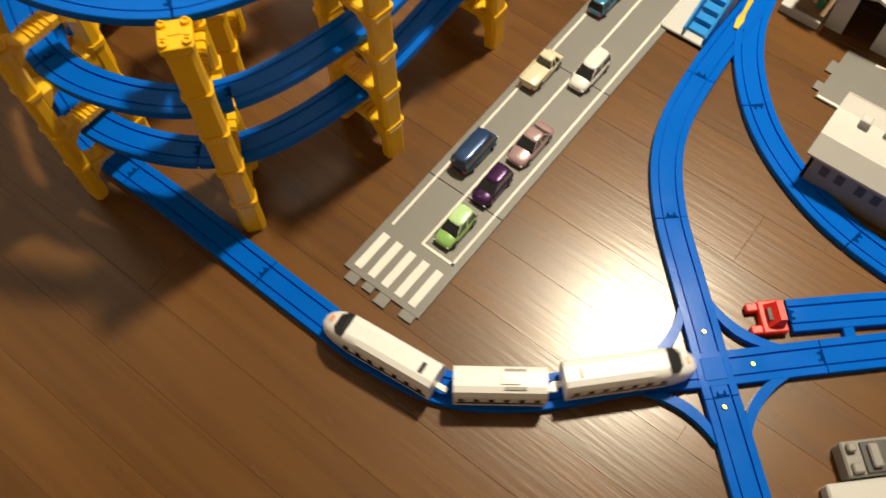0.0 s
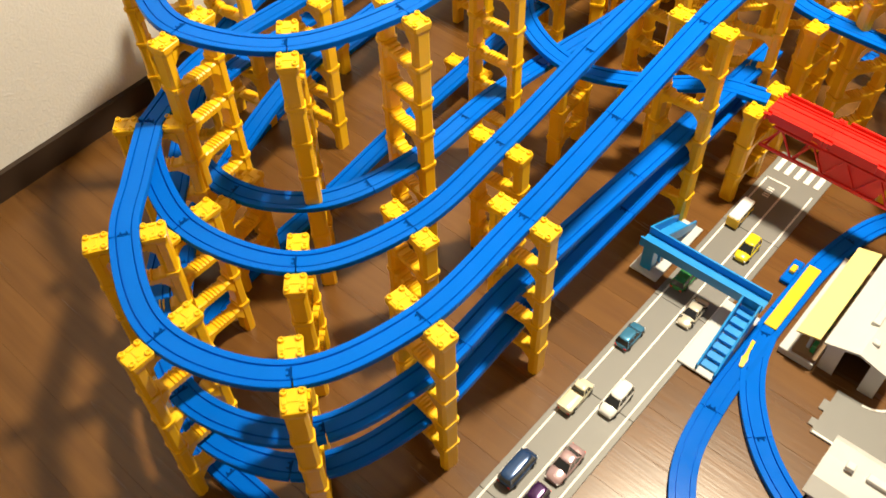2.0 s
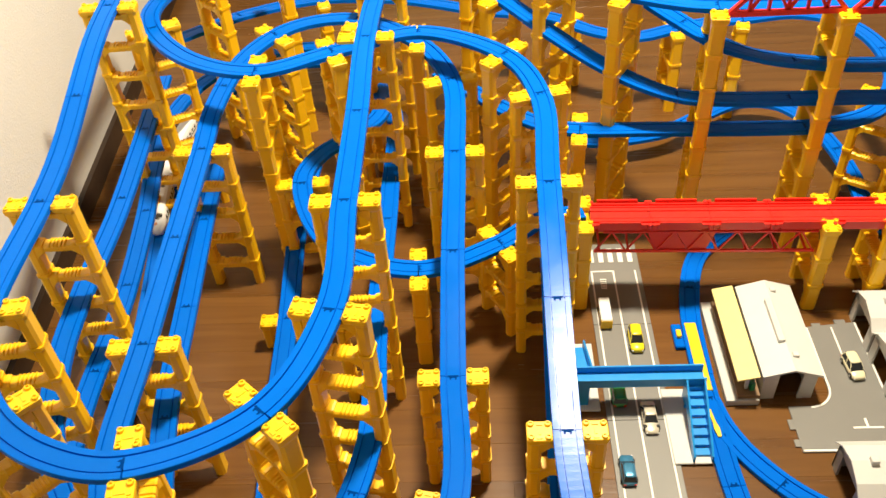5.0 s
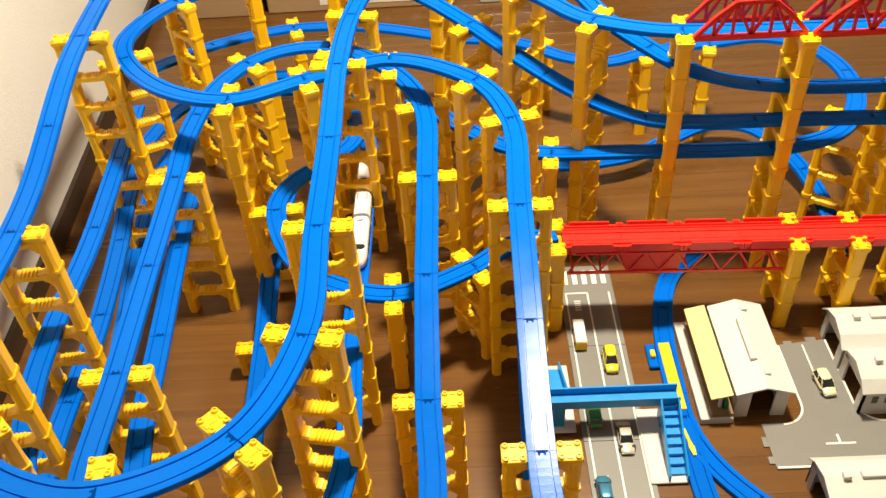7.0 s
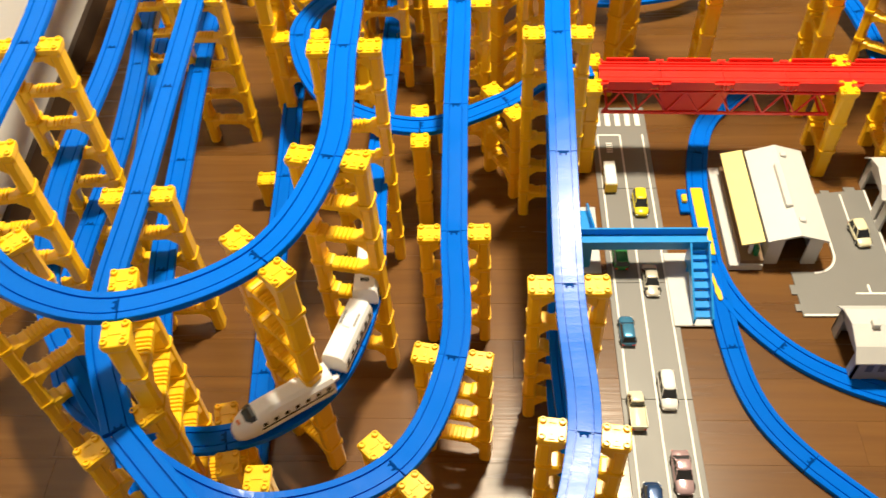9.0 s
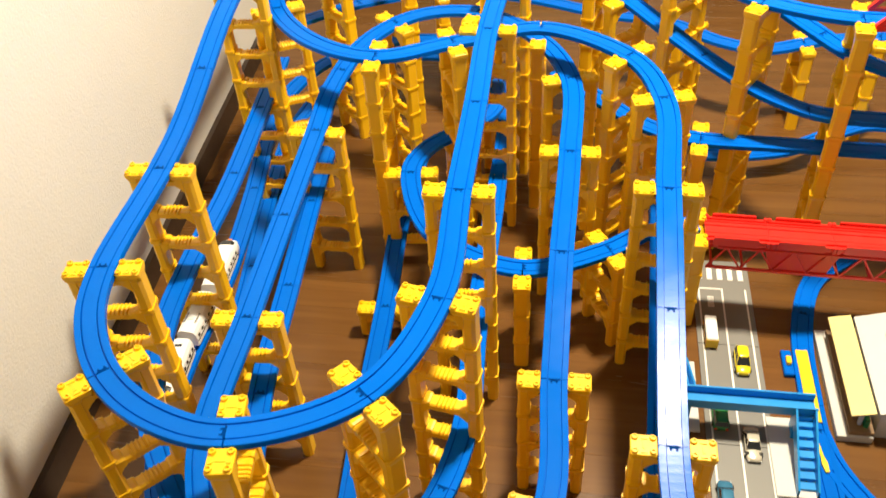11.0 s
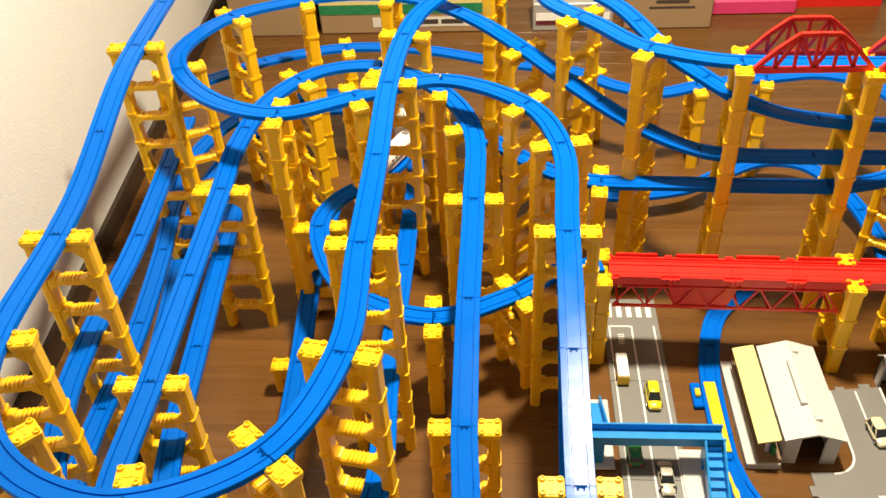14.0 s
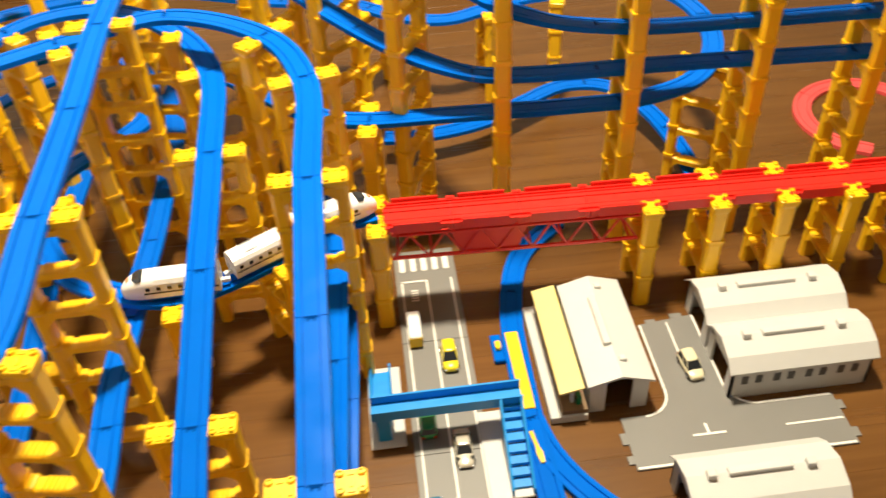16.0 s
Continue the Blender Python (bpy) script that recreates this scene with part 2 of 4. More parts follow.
def cap_mesh():
    bm = bmesh.new()
    plate = [(-0.0165, -0.0130), (-0.0140, -0.0152), (0.0140, -0.0152), (0.0165, -0.0130), (0.0165, 0.0130), (0.0140, 0.0152), (-0.0140, 0.0152), (-0.0165, 0.0130)]
    loft(bm, [[(x * 0.90, y * 0.90, -0.006) for x, y in plate], [(x, y, -0.003) for x, y in plate], [(x, y, 0.0028) for x, y in plate], [(x * 0.94, y * 0.94, 0.0036) for x, y in plate]])
    ring = lambda x, y, r, z: [(x + r * math.cos(radians(a)), y + r * math.sin(radians(a)), z) for a in range(0, 360, 45)]
    for x in (-0.0110, 0.0110):
        for y in (-0.0102, 0.0102):
            loft(bm, [ring(x, y, 0.0044, 0.0030), ring(x, y, 0.0042, 0.0064), ring(x, y, 0.0036, 0.0070), ring(x, y, 0.0024, 0.0070), ring(x, y, 0.0022, 0.0050)])
    for y in (-0.0102, 0.0102):
        box(bm, -0.0040, 0.0040, y - 0.0022, y + 0.0022, 0.003, 0.0050)
    box(bm, -0.0016, 0.0016, -0.0060, 0.0060, 0.003, 0.0046)
    return mesh_of("stud_cap", bm, YELLOW)


CAP = cap_mesh()
COLS = {}
LINES = {}


def pier(x, y, top, heading=90.0, n=0, label="", base=0.0, pitch=PITCH):
    """Two columns of stacked yellow blocks with cross beams; heading: the way of the rail that it bears, in degrees."""
    n = n or max(1, round((top - base) / H))
    key = round((top - base - 0.0045) / n, 4)
    if (key, pitch) not in COLS:
        COLS[key, pitch] = (col_mesh(key), beam_mesh(key, pitch))
    col, beam = COLS[key, pitch]
    th = thing("bridge_pier", label or "tall yellow plastic block pier under the blue rails", "toy pier", pose(x, y, base, 0, 0, heading - 90), "yellow block piers")
    for i in range(n):
        for sx in (-1, 1):
            part("column_block", col, None, th, m=pose(sx * (pitch + 0.0062), 0, i * key))
        part("cross_beam", beam, None, th, m=pose(0, 0, i * key))
    for sx in (-1, 1):
        part("stud_cap", CAP, None, th, m=pose(sx * pitch, 0, n * key))
    return th


def pier_under(key, x, y, turn=0.0, n=0):
    """A pier right under the named rail line, square to it, at the point of the line nearest to x, y."""
    line = LINES[key]
    i = int(np.argmin((line[:, 0] - x) ** 2 + (line[:, 1] - y) ** 2))
    d = line[min(i + 1, len(line) - 1)] - line[max(i - 1, 0)]
    return pier(line[i][0], line[i][1], line[i][2] - 0.001, math.degrees(math.atan2(d[1], d[0])) + turn, n)


# ---- room ----
def slab(name, x0, x1, y0, y1, z0, z1, material, label):
    bm = bmesh.new()
    box(bm, x0, x1, y0, y1, z0, z1)
    return tagged(new(name, mesh_of(name, bm, material)), label, name.split("_")[0], kind="structure")


slab("subfloor", -1.3, 2.6, -1.6, 3.2, -0.06, -0.012, BASEWOOD, "dark base under the brown wooden floor boards")
wall_west = slab("wall_west", -0.13, -0.012, -2.2, 3.6, -0.012, 2.4, WALLPAPER, "cream papered wall beside the toy railway")
wall_west.matrix_basis = pose(-1.035, 0, 0, 0, 0, 3.43)
# the next three walls are unseen, added to close the room and bounce light
slab("wall_north", -1.40, 2.6, 3.2, 3.3, -0.012, 2.4, BOUNCEWALL, "unseen beige wall added at the far end of the room for bounced light")
slab("wall_east", 2.6, 2.7, -1.6, 3.3, -0.012, 2.4, BOUNCEWALL, "unseen beige side wall added to the room for bounced light")
slab("wall_south", -1.10, 2.7, -1.7, -1.6, -0.012, 2.4, BOUNCEWALL, "unseen beige wall added behind the camera for bounced light")
slab("ceiling", -1.45, 2.7, -1.7, 3.3, 2.4, 2.5, CEIL, "plain white ceiling of the room")
baseboard = slab("baseboard", -0.012, 0.0, -2.2, 3.6, 0.0, 0.055, BASEWOOD, "dark brown wooden baseboard along the wall")
baseboard.matrix_basis = pose(-1.035, 0, 0, 0, 0, 3.43)
lamp = thing("ceiling_lamp", "round white ceiling lamp, switched on", "lamp", pose(0.11, 1.12, 2.31))
bm = bmesh.new()
bmesh.ops.create_cone(bm, cap_ends=True, segments=40, radius1=0.13, radius2=0.16, depth=0.078, matrix=pose(0, 0, 0.051))
part("lamp_body", bm, OFFWHITE, lamp)
bm = bmesh.new()
bmesh.ops.create_cone(bm, cap_ends=True, segments=40, radius1=0.115, radius2=0.122, depth=0.012, matrix=pose(0, 0, 0.006))
part("diffuser", bm, GLOW, lamp, "glowing white diffuser")

# ---- the toy rail lines ----
JR_U = [(-0.112, 0.353, 0.32), (-0.11, 0.137, 0.317), (-0.166, -0.010, 0.326), (-0.310, -0.070, 0.335), (-0.460, -0.012, 0.34), (-0.545, 0.065, 0.335), (-0.628, 0.146, 0.33)]


# the piers of each line; the rails are clipped together over them
SPOTS = (
        ("upper", ((0.048, 1.135), (0.195, 1.075), (0.398, 1.062), (0.60, 1.055), (0.80, 1.052), (-0.418, 1.128), (-0.411, 0.662), (-0.409, 0.447), (-0.472, 0.293), (-0.608, 0.226),
                   (-0.778, 0.291), (-0.860, 0.459), (-0.868, 0.681), (-0.893, 1.172), (-0.408, 1.32), (-0.225, 1.505), (-0.062, 1.268))),
        ("middle", ((-0.709, 0.52), (-0.72, 0.966), (-0.26, 0.927), (-0.262, 0.499), (-0.26, 0.291), (-0.323, 0.139), (-0.475, 0.076), (-0.268, 1.12), (-0.464, 1.335), (-0.632, 1.29))),
        ("lower", ((-0.11, 0.98), (-0.109, 0.773), (-0.112, 0.353), (-0.11, 0.152), (-0.156, 0.0), (-0.310, -0.070), (-0.460, -0.012), (-0.626, 0.144), (-0.172, 1.088), (-0.480, 1.102), (-0.618, 1.045),
                   (-0.85, 1.21), (-0.80, 1.455), (-0.65, 1.54), (-0.46, 1.55), (-0.165, 1.34))),
        ("floor_inner", ((-0.584, 0.80),)),
        ("train", ((-0.545, 0.207), (-0.333, 0.785), (-0.19, 0.843), (-0.545, 1.0))),
        ("far", ((-0.03, 1.082), (0.575, 1.165), (0.39, 1.535), (0.245, 1.575), (0.0, 1.63), (-0.6, 1.72)))
)


def lay(key, label, pts, **kw):
    LINES[key] = track(label, pts, spots=dict(SPOTS).get(key, ()), **kw)[1]


lay("upper", "bright blue plastic rail line, the highest turn of the coil",
    [(1.00, 1.050, 0.524), (0.62, 1.055, 0.524), (0.40, 1.062, 0.524), (0.25, 1.070, 0.524), (0.16, 1.081, 0.524), (0.083, 1.112, 0.524), (0.029, 1.146, 0.524), (-0.033, 1.23, 0.524), (-0.107, 1.321, 0.522),
     (-0.150, 1.43, 0.516), (-0.225, 1.505, 0.504), (-0.312, 1.495, 0.488), (-0.378, 1.42, 0.474), (-0.408, 1.32, 0.463), (-0.420, 1.128, 0.459), (-0.414, 0.90, 0.458), (-0.411, 0.662, 0.458), (-0.409, 0.447, 0.458),
     (-0.472, 0.293, 0.458), (-0.608, 0.226, 0.458), (-0.70, 0.241, 0.458), (-0.778, 0.291, 0.458), (-0.835, 0.372, 0.458), (-0.860, 0.459, 0.458), (-0.868, 0.681, 0.458), (-0.875, 0.80, 0.464), (-0.886, 1.05, 0.517),
     (-0.893, 1.172, 0.524), (-0.91, 1.55, 0.524)])
lay("middle", "bright blue plastic rail line, an oval on yellow piers",
    [(-0.628, 0.146, 0.33), (-0.69, 0.29, 0.33), (-0.707, 0.525, 0.322), (-0.72, 0.966, 0.333), (-0.715, 1.09, 0.355), (-0.675, 1.235, 0.375), (-0.59, 1.325, 0.385), (-0.464, 1.335, 0.39),
     (-0.33, 1.235, 0.385), (-0.268, 1.12, 0.37), (-0.26, 0.927, 0.34), (-0.263, 0.71, 0.30), (-0.262, 0.499, 0.262), (-0.26, 0.291, 0.255), (-0.323, 0.139, 0.262),
     (-0.475, 0.076, 0.285), (-0.600, 0.118, 0.322), (-0.628, 0.146, 0.327)])
lay("lower", "bright blue plastic rail line sloping down beside the toy road",
    [(1.00, 1.055, 0.320), (0.49, 1.068, 0.333), (0.24, 1.072, 0.337), (0.16, 1.076, 0.343), (0.088, 1.092, 0.362), (0.014, 1.145, 0.378), (-0.067, 1.23, 0.395), (-0.165, 1.34, 0.420), (-0.283, 1.46, 0.440), (-0.40, 1.54, 0.446), (-0.52, 1.56, 0.45), (-0.65, 1.54, 0.45),
     (-0.80, 1.455, 0.45), (-0.864, 1.277, 0.45), (-0.753, 1.104, 0.45), (-0.611, 1.045, 0.45), (-0.472, 1.105, 0.45), (-0.319, 1.161, 0.45), (-0.16, 1.077, 0.44), (-0.11, 0.98, 0.42),
     (-0.109, 0.773, 0.397)] + JR_U)
lay("second", "blue plastic rail line on the piers under the lower turn",
    [(-0.09, 1.05, 0.20), (-0.099, 0.747, 0.198)] + [(x, y, 0.192) for x, y, z in JR_U] + [(-0.745, 0.27, 0.205), (-0.835, 0.40, 0.225), (-0.869, 0.546, 0.248), (-0.876, 0.68, 0.257), (-0.878, 0.89, 0.257), (-0.89, 1.10, 0.262), (-0.91, 1.35, 0.262)])
lay("third", "blue plastic rail line low under the coil",
    [(-0.09, 1.05, 0.16), (-0.092, 0.684, 0.15)] + [(x, y, 0.10) for x, y, z in JR_U] + [(-0.674, 0.28, 0.13), (-0.695, 0.423, 0.18), (-0.706, 0.52, 0.195), (-0.719, 0.68, 0.197), (-0.742, 0.945, 0.197), (-0.755, 1.15, 0.197)])
TRAIN = [(0.62, 0.375, 0.009), (0.511, 0.268, 0.009), (0.447, 0.205, 0.009), (0.382, 0.14, 0.009), (0.313, 0.075, 0.009), (0.25, 0.005, 0.009), (0.175, -0.048, 0.009), (0.09, -0.068, 0.009), (0.0, -0.070, 0.009),
         (-0.206, -0.068, 0.009), (-0.38, -0.066, 0.009), (-0.52, -0.02, 0.009), (-0.66, 0.12, 0.009), (-0.78, 0.32, 0.009), (-0.855, 0.57, 0.009), (-0.89, 0.87, 0.009), (-0.93, 1.2, 0.02),
         (-0.93, 1.42, 0.04), (-0.86, 1.60, 0.06), (-0.69, 1.69, 0.08), (-0.50, 1.62, 0.10), (-0.42, 1.42, 0.115), (-0.404, 1.07, 0.13), (-0.398, 0.85, 0.165), (-0.392, 0.63, 0.195), (-0.386, 0.43, 0.198),
         (-0.425, 0.29, 0.198), (-0.485, 0.232, 0.198), (-0.545, 0.207, 0.198), (-0.60, 0.203, 0.196), (-0.69, 0.222, 0.190), (-0.785, 0.285, 0.172), (-0.85, 0.42, 0.145), (-0.874, 0.56, 0.131),
         (-0.877, 0.79, 0.131), (-0.902, 1.04, 0.131), (-0.925, 1.2, 0.135), (-0.93, 1.36, 0.145), (-0.86, 1.50, 0.165), (-0.72, 1.58, 0.18), (-0.58, 1.57, 0.195), (-0.48, 1.47, 0.205), (-0.43, 1.33, 0.215), (-0.427, 1.225, 0.225), (-0.478, 1.15, 0.228), (-0.535, 1.085, 0.230), (-0.558, 1.005, 0.228), (-0.49, 0.848, 0.212),
         (-0.333, 0.785, 0.20), (-0.19, 0.843, 0.20), (-0.11, 0.905, 0.20), (-0.03, 0.925, 0.20)]
lay("train", "blue plastic rail line that the white train runs along", TRAIN)
lay("floor_inner", "blue plastic rails that rise gently from the floor", [(-0.50, 0.02, 0.009), (-0.55, 0.15, 0.009), (-0.566, 0.376, 0.024), (-0.577, 0.60, 0.050), (-0.584, 0.81, 0.066), (-0.600, 1.06, 0.070), (-0.59, 1.3, 0.080)])
lay("far", "blue plastic rail line on far piers", [(-0.30, 1.28, 0.29), (-0.193, 1.18, 0.28), (-0.144, 1.129, 0.28), (-0.09, 1.096, 0.276), (-0.03, 1.082, 0.274), (0.118, 1.077, 0.272), (0.325, 1.073, 0.268), (0.44, 1.078, 0.267), (0.54, 1.115, 0.27), (0.61, 1.22, 0.272),
    (0.625, 1.36, 0.270), (0.585, 1.47, 0.265), (0.50, 1.525, 0.258), (0.40, 1.535, 0.245), (0.315, 1.56, 0.225), (0.25, 1.575, 0.205), (0.16, 1.552, 0.20), (0.07, 1.58, 0.20), (-0.045, 1.667, 0.20), (-0.2, 1.69, 0.21), (-0.404, 1.72, 0.235), (-0.6, 1.72, 0.245), (-0.77, 1.62, 0.265), (-0.9, 1.44, 0.3)])
lay("branch", "blue plastic rail line that branches off downwards", [(-0.07, 1.50, 0.495), (0.024, 1.385, 0.488), (0.100, 1.21, 0.473), (0.162, 1.135, 0.457), (0.205, 1.095, 0.445), (0.245, 1.075, 0.436), (0.295, 1.073, 0.421), (0.42, 1.073, 0.402), (0.57, 1.07, 0.398), (1.00, 1.058, 0.396)])
lay("low_ring", "blue plastic rail curve low behind the red viaduct", [(0.0, 1.34, 0.06), (0.056, 1.333, 0.06), (0.2, 1.359, 0.06), (0.30, 1.42, 0.06), (0.40, 1.47, 0.06), (0.492, 1.45, 0.06), (0.552, 1.337, 0.06), (0.584, 1.198, 0.04), (0.59, 1.05, 0.009)])
lay("yard", "blue plastic rails lying on the wooden floor", [(0.56, -0.03, 0.009), (0.479, 0.048, 0.009), (0.415, 0.109, 0.009), (0.382, 0.14, 0.0092), (0.35, 0.172, 0.009), (0.313, 0.208, 0.009), (0.243, 0.279, 0.009), (0.204, 0.336, 0.009), (0.184, 0.39, 0.009), (0.172, 0.483, 0.009), (0.169, 0.585, 0.009), (0.168, 0.696, 0.009), (0.177, 0.863, 0.009), (0.216, 0.995, 0.009), (0.30, 1.08, 0.009)])
lay("yard_branch", "curved blue plastic rails lying on the floor", [(0.168, 0.64, 0.0094), (0.182, 0.58, 0.0094), (0.215, 0.515, 0.0094), (0.28, 0.443, 0.009), (0.375, 0.390, 0.009), (0.47, 0.37, 0.009), (0.62, 0.37, 0.009)])
lay("siding", "short blue plastic siding with a red buffer stop", [(0.415, 0.243, 0.009), (0.496, 0.318, 0.009), (0.58, 0.39, 0.009)])

# ---- piers ----
for key, spots in SPOTS:
    for x, y in spots:
        pier_under(key, x, y)
pier(-0.333, 1.235, 0.393, 0, 6, "yellow plastic block pier standing free inside the loop")

# ---- red viaduct ----
VX, VY, VZ, VTURN = -0.03, 0.914, 0.200, -2.0
viaduct = thing("red_viaduct", "long red plastic viaduct with a truss span on yellow piers", "toy bridge", pose(VX, VY, 0, 0, 0, VTURN))
SPAN = 0.107
half = [(0.0, -0.002), (0.0086, -0.002), (0.0088, -0.0045), (0.0104, -0.0045), (0.0106, -0.0012), (0.0185, -0.0012), (0.0188, 0.0010), (0.0215, 0.0010), (0.0218, -0.0030), (0.0262, -0.0030), (0.0266, 0.0008), (0.0312, 0.0008), (0.0312, -0.0085)]
DECK = [(-u, v) for u, v in half[:0:-1]] + half
for i in range(10):
    x0 = 0.012 + i * SPAN
    bm = bmesh.new()
    loft(bm, [[(x, u, VZ + v) for u, v in DECK] for x in (x0, x0 + SPAN - 0.0006)])
    deck = part("deck_span", bm, RED, viaduct)
    for sy in (-1, 1):
        y = sy * 0.0318
        bm = bmesh.new()
        loft(bm, [[(x, y - 0.0016, VZ + lo), (x, y + 0.0016, VZ + lo), (x, y + 0.0016, VZ + hi), (x, y - 0.0016, VZ + hi)]
                  for x, lo, hi in ((x0 + 0.013, -0.0095, 0.0050), (x0 + 0.014, -0.0105, 0.0075), (x0 + 0.087, -0.0105, 0.0075), (x0 + 0.088, -0.0095, 0.0050))])
        part("guard_panel", bm, RED, deck)
        for sx in (0.0035, SPAN - 0.0035):
            bm = bmesh.new()
            box(bm, x0 + sx - 0.003, x0 + sx + 0.003, y - 0.0035, y + 0.0030, VZ - 0.010, VZ + 0.0035)
            part("deck_clip", bevelled(bm, 0.0006), RED, deck)
for sy in (-1, 1):
    y = sy * 0.0285
    for name, z0, z1, x0, x1 in (("bottom_chord", -0.068, -0.062, 0.020, 0.415), ("top_chord", -0.0205, -0.0165, 0.034, 0.414)):
        bm = bmesh.new()
        box(bm, x0, x1, y - 0.0022, y + 0.0022, VZ + z0, VZ + z1)
        part(name, bevelled(bm, 0.0006), RED, viaduct)
    n = 14
    for i in range(n):
        x0, x1 = 0.022 + i * 0.390 / n, 0.022 + (i + 1) * 0.390 / n
        z0, z1 = (VZ - 0.064, VZ - 0.018) if i % 2 == 0 else (VZ - 0.018, VZ - 0.064)
        bm = bmesh.new()
        w = 0.0016
        loft(bm, [[(x0 - w, y - w, z0), (x0 + w, y - w, z0), (x0 + w, y + w, z0), (x0 - w, y + w, z0)], [(x1 - w, y - w, z1), (x1 + w, y - w, z1), (x1 + w, y + w, z1), (x1 - w, y + w, z1)]])
        part("truss_diagonal", bm, RED, viaduct)
    bm = bmesh.new()
    loft(bm, [[(x, y + sy * -0.0030, VZ + z) for x, z in ((0.128, -0.064), (0.222, -0.064), (0.236, -0.019), (0.114, -0.019))], [(x, y + sy * -0.0012, VZ + z) for x, z in ((0.128, -0.064), (0.222, -0.064), (0.236, -0.019), (0.114, -0.019))]])
    part("truss_plate", bm, RED, viaduct)
for i in range(8):
    bm = bmesh.new()
    x = 0.030 + i * 0.053
    box(bm, x - 0.002, x + 0.002, -0.0262, 0.0262, VZ - 0.067, VZ - 0.063)
    part("cross_tie", bm, RED, viaduct)
for d in (0.0, 0.4295, 0.5365, 0.6435, 0.7505, 0.8575, 0.9645, 1.0715):
    pier(VX + d * math.cos(radians(VTURN)), VY + d * math.sin(radians(VTURN)), VZ + 0.002, VTURN, 3, "yellow plastic block pier under the red viaduct")


# ---- red arch bridges ----
def arch_bridge(x0, x1, y, z, sx=1):
    th = thing("arch_bridge", "red plastic truss arch bridge over the blue rails", "toy bridge", group="red arch bridges")
    for sy in (-0.030, 0.030):
        n = 6
        top, low = [], []
        for i in range(n + 1):
            u = i / n
            top.append((x0 + (x1 - x0) * u, z + 0.055 * min(1, 3.4 * min(u, 1 - u)) + 0.006 * math.sin(math.pi * u)))
            low.append((x0 + (x1 - x0) * u, z))

        def bar(p, q, w=0.0026, name="truss_bar"):
            bm = bmesh.new()
            d = Vector((q[0] - p[0], 0, q[1] - p[1])).normalized()
            k = Vector((-d.z, 0, d.x)) * w
            ring = lambda c: [(c[0] + k.x * a, y + sy + w * b, c[1] + k.z * a) for a, b in ((-1, -1), (1, -1), (1, 1), (-1, 1))]
            loft(bm, [ring(p), ring(q)])
            part(name, bm, RED, th)
        for i in range(n):
            bar(top[i], top[i + 1], 0.0036, "arch_chord")
            if 0 < i < n:
                bar(low[i] if i % 2 else top[i], top[i + 1] if i % 2 else low[i + 1])
                bar(low[i], top[i])
        bm = bmesh.new()
        box(bm, x0, x1, y + sy - 0.004, y + sy + 0.004, z - 0.006, z + 0.003)
        part("bottom_chord", bm, RED, th)
    return th


arch_bridge(0.205, 0.395, 1.066, 0.526)
arch_bridge(0.405, 0.595, 1.059, 0.526)
arch_bridge(0.605, 0.795, 1.054, 0.526)
lay("red_curve", "pinkish red plastic rail curve lying on the floor", arc(1.02, 1.315, 0.128, 250, 20, 0.009, 0.009, 9), material=PINK)

# ---- crossing plate and details of the floor rails ----
cross = thing("crossing_rail", "blue plastic crossing rail with curved webs and brass screws", "toy track")
CX, CY = 0.382, 0.14
for k in range(4):
    a = 45 + 90 * k
    bm = bmesh.new()
    rings = []
    for i in range(9):
        u = i / 8
        q0, q1, q2 = (1 - u) ** 2, 2 * u * (1 - u), u * u
        ox, oy = 0.078 * q0 + 0.036 * q1 + 0.018 * q2, 0.018 * q0 + 0.036 * q1 + 0.078 * q2
        ix, iy = 0.058 * q0 + 0.030 * q1 + 0.018 * q2, 0.018 * q0 + 0.030 * q1 + 0.058 * q2
        rings.append([(ox, oy, 0.001), (ox, oy, 0.0092), (ix, iy, 0.0092), (ix, iy, 0.001)])
    loft(bm, rings)
    part("web", bm, BLUE, cross, m=pose(CX, CY, 0, 0, 0, a - 0))
    bm = bmesh.new()
    bmesh.ops.create_cone(bm, cap_ends=True, segments=14, radius1=0.0026, radius2=0.0022, depth=0.0016)
    part("screw", bm, BRASS, cross, m=pose(CX + 0.042 * math.cos(radians(a)), CY + 0.042 * math.sin(radians(a)), 0.0105))
bm = bmesh.new()
box(bm, -0.0125, 0.0125, -0.0125, 0.0125, 0.004, 0.0105)
part("centre_plate", bevelled(bm, 0.0008), BLUE, cross, m=pose(CX, CY, 0, 0, 0, 45))
bm = bmesh.new()
box(bm, -0.010, 0.010, -0.006, 0.006, 0, 0.0085)
part("side_post", bevelled(bm, 0.0008), BLUE, cross, m=pose(0.4745, 0.2675, 0, 0, 0, -48))

buffer = thing("buffer_stop", "red plastic buffer stop at the end of a siding", "toy buffer", pose(0.400, 0.229, 0, 0, 0, 43))
bm = bmesh.new()
box(bm, -0.012, 0.016, -0.019, 0.019, 0, 0.012)
part("base", bevelled(bm, 0.0015), RED, buffer)
for sy in (-1, 1):
    bm = bmesh.new()
    box(bm, -0.024, -0.008, sy * 0.013 - 0.005, sy * 0.013 + 0.005, 0, 0.010)
    part("foot", bevelled(bm, 0.0015), RED, buffer)
bm = bmesh.new()
loft(bm, [[(-0.006, -0.014, 0.012), (0.012, -0.014, 0.012), (0.012, 0.014, 0.012), (-0.006, 0.014, 0.012)], [(0.004, -0.011, 0.026), (0.011, -0.011, 0.026), (0.011, 0.011, 0.026), (0.004, 0.011, 0.026)]])
part("buffer_block", bm, RED, buffer)
bm = bmesh.new()
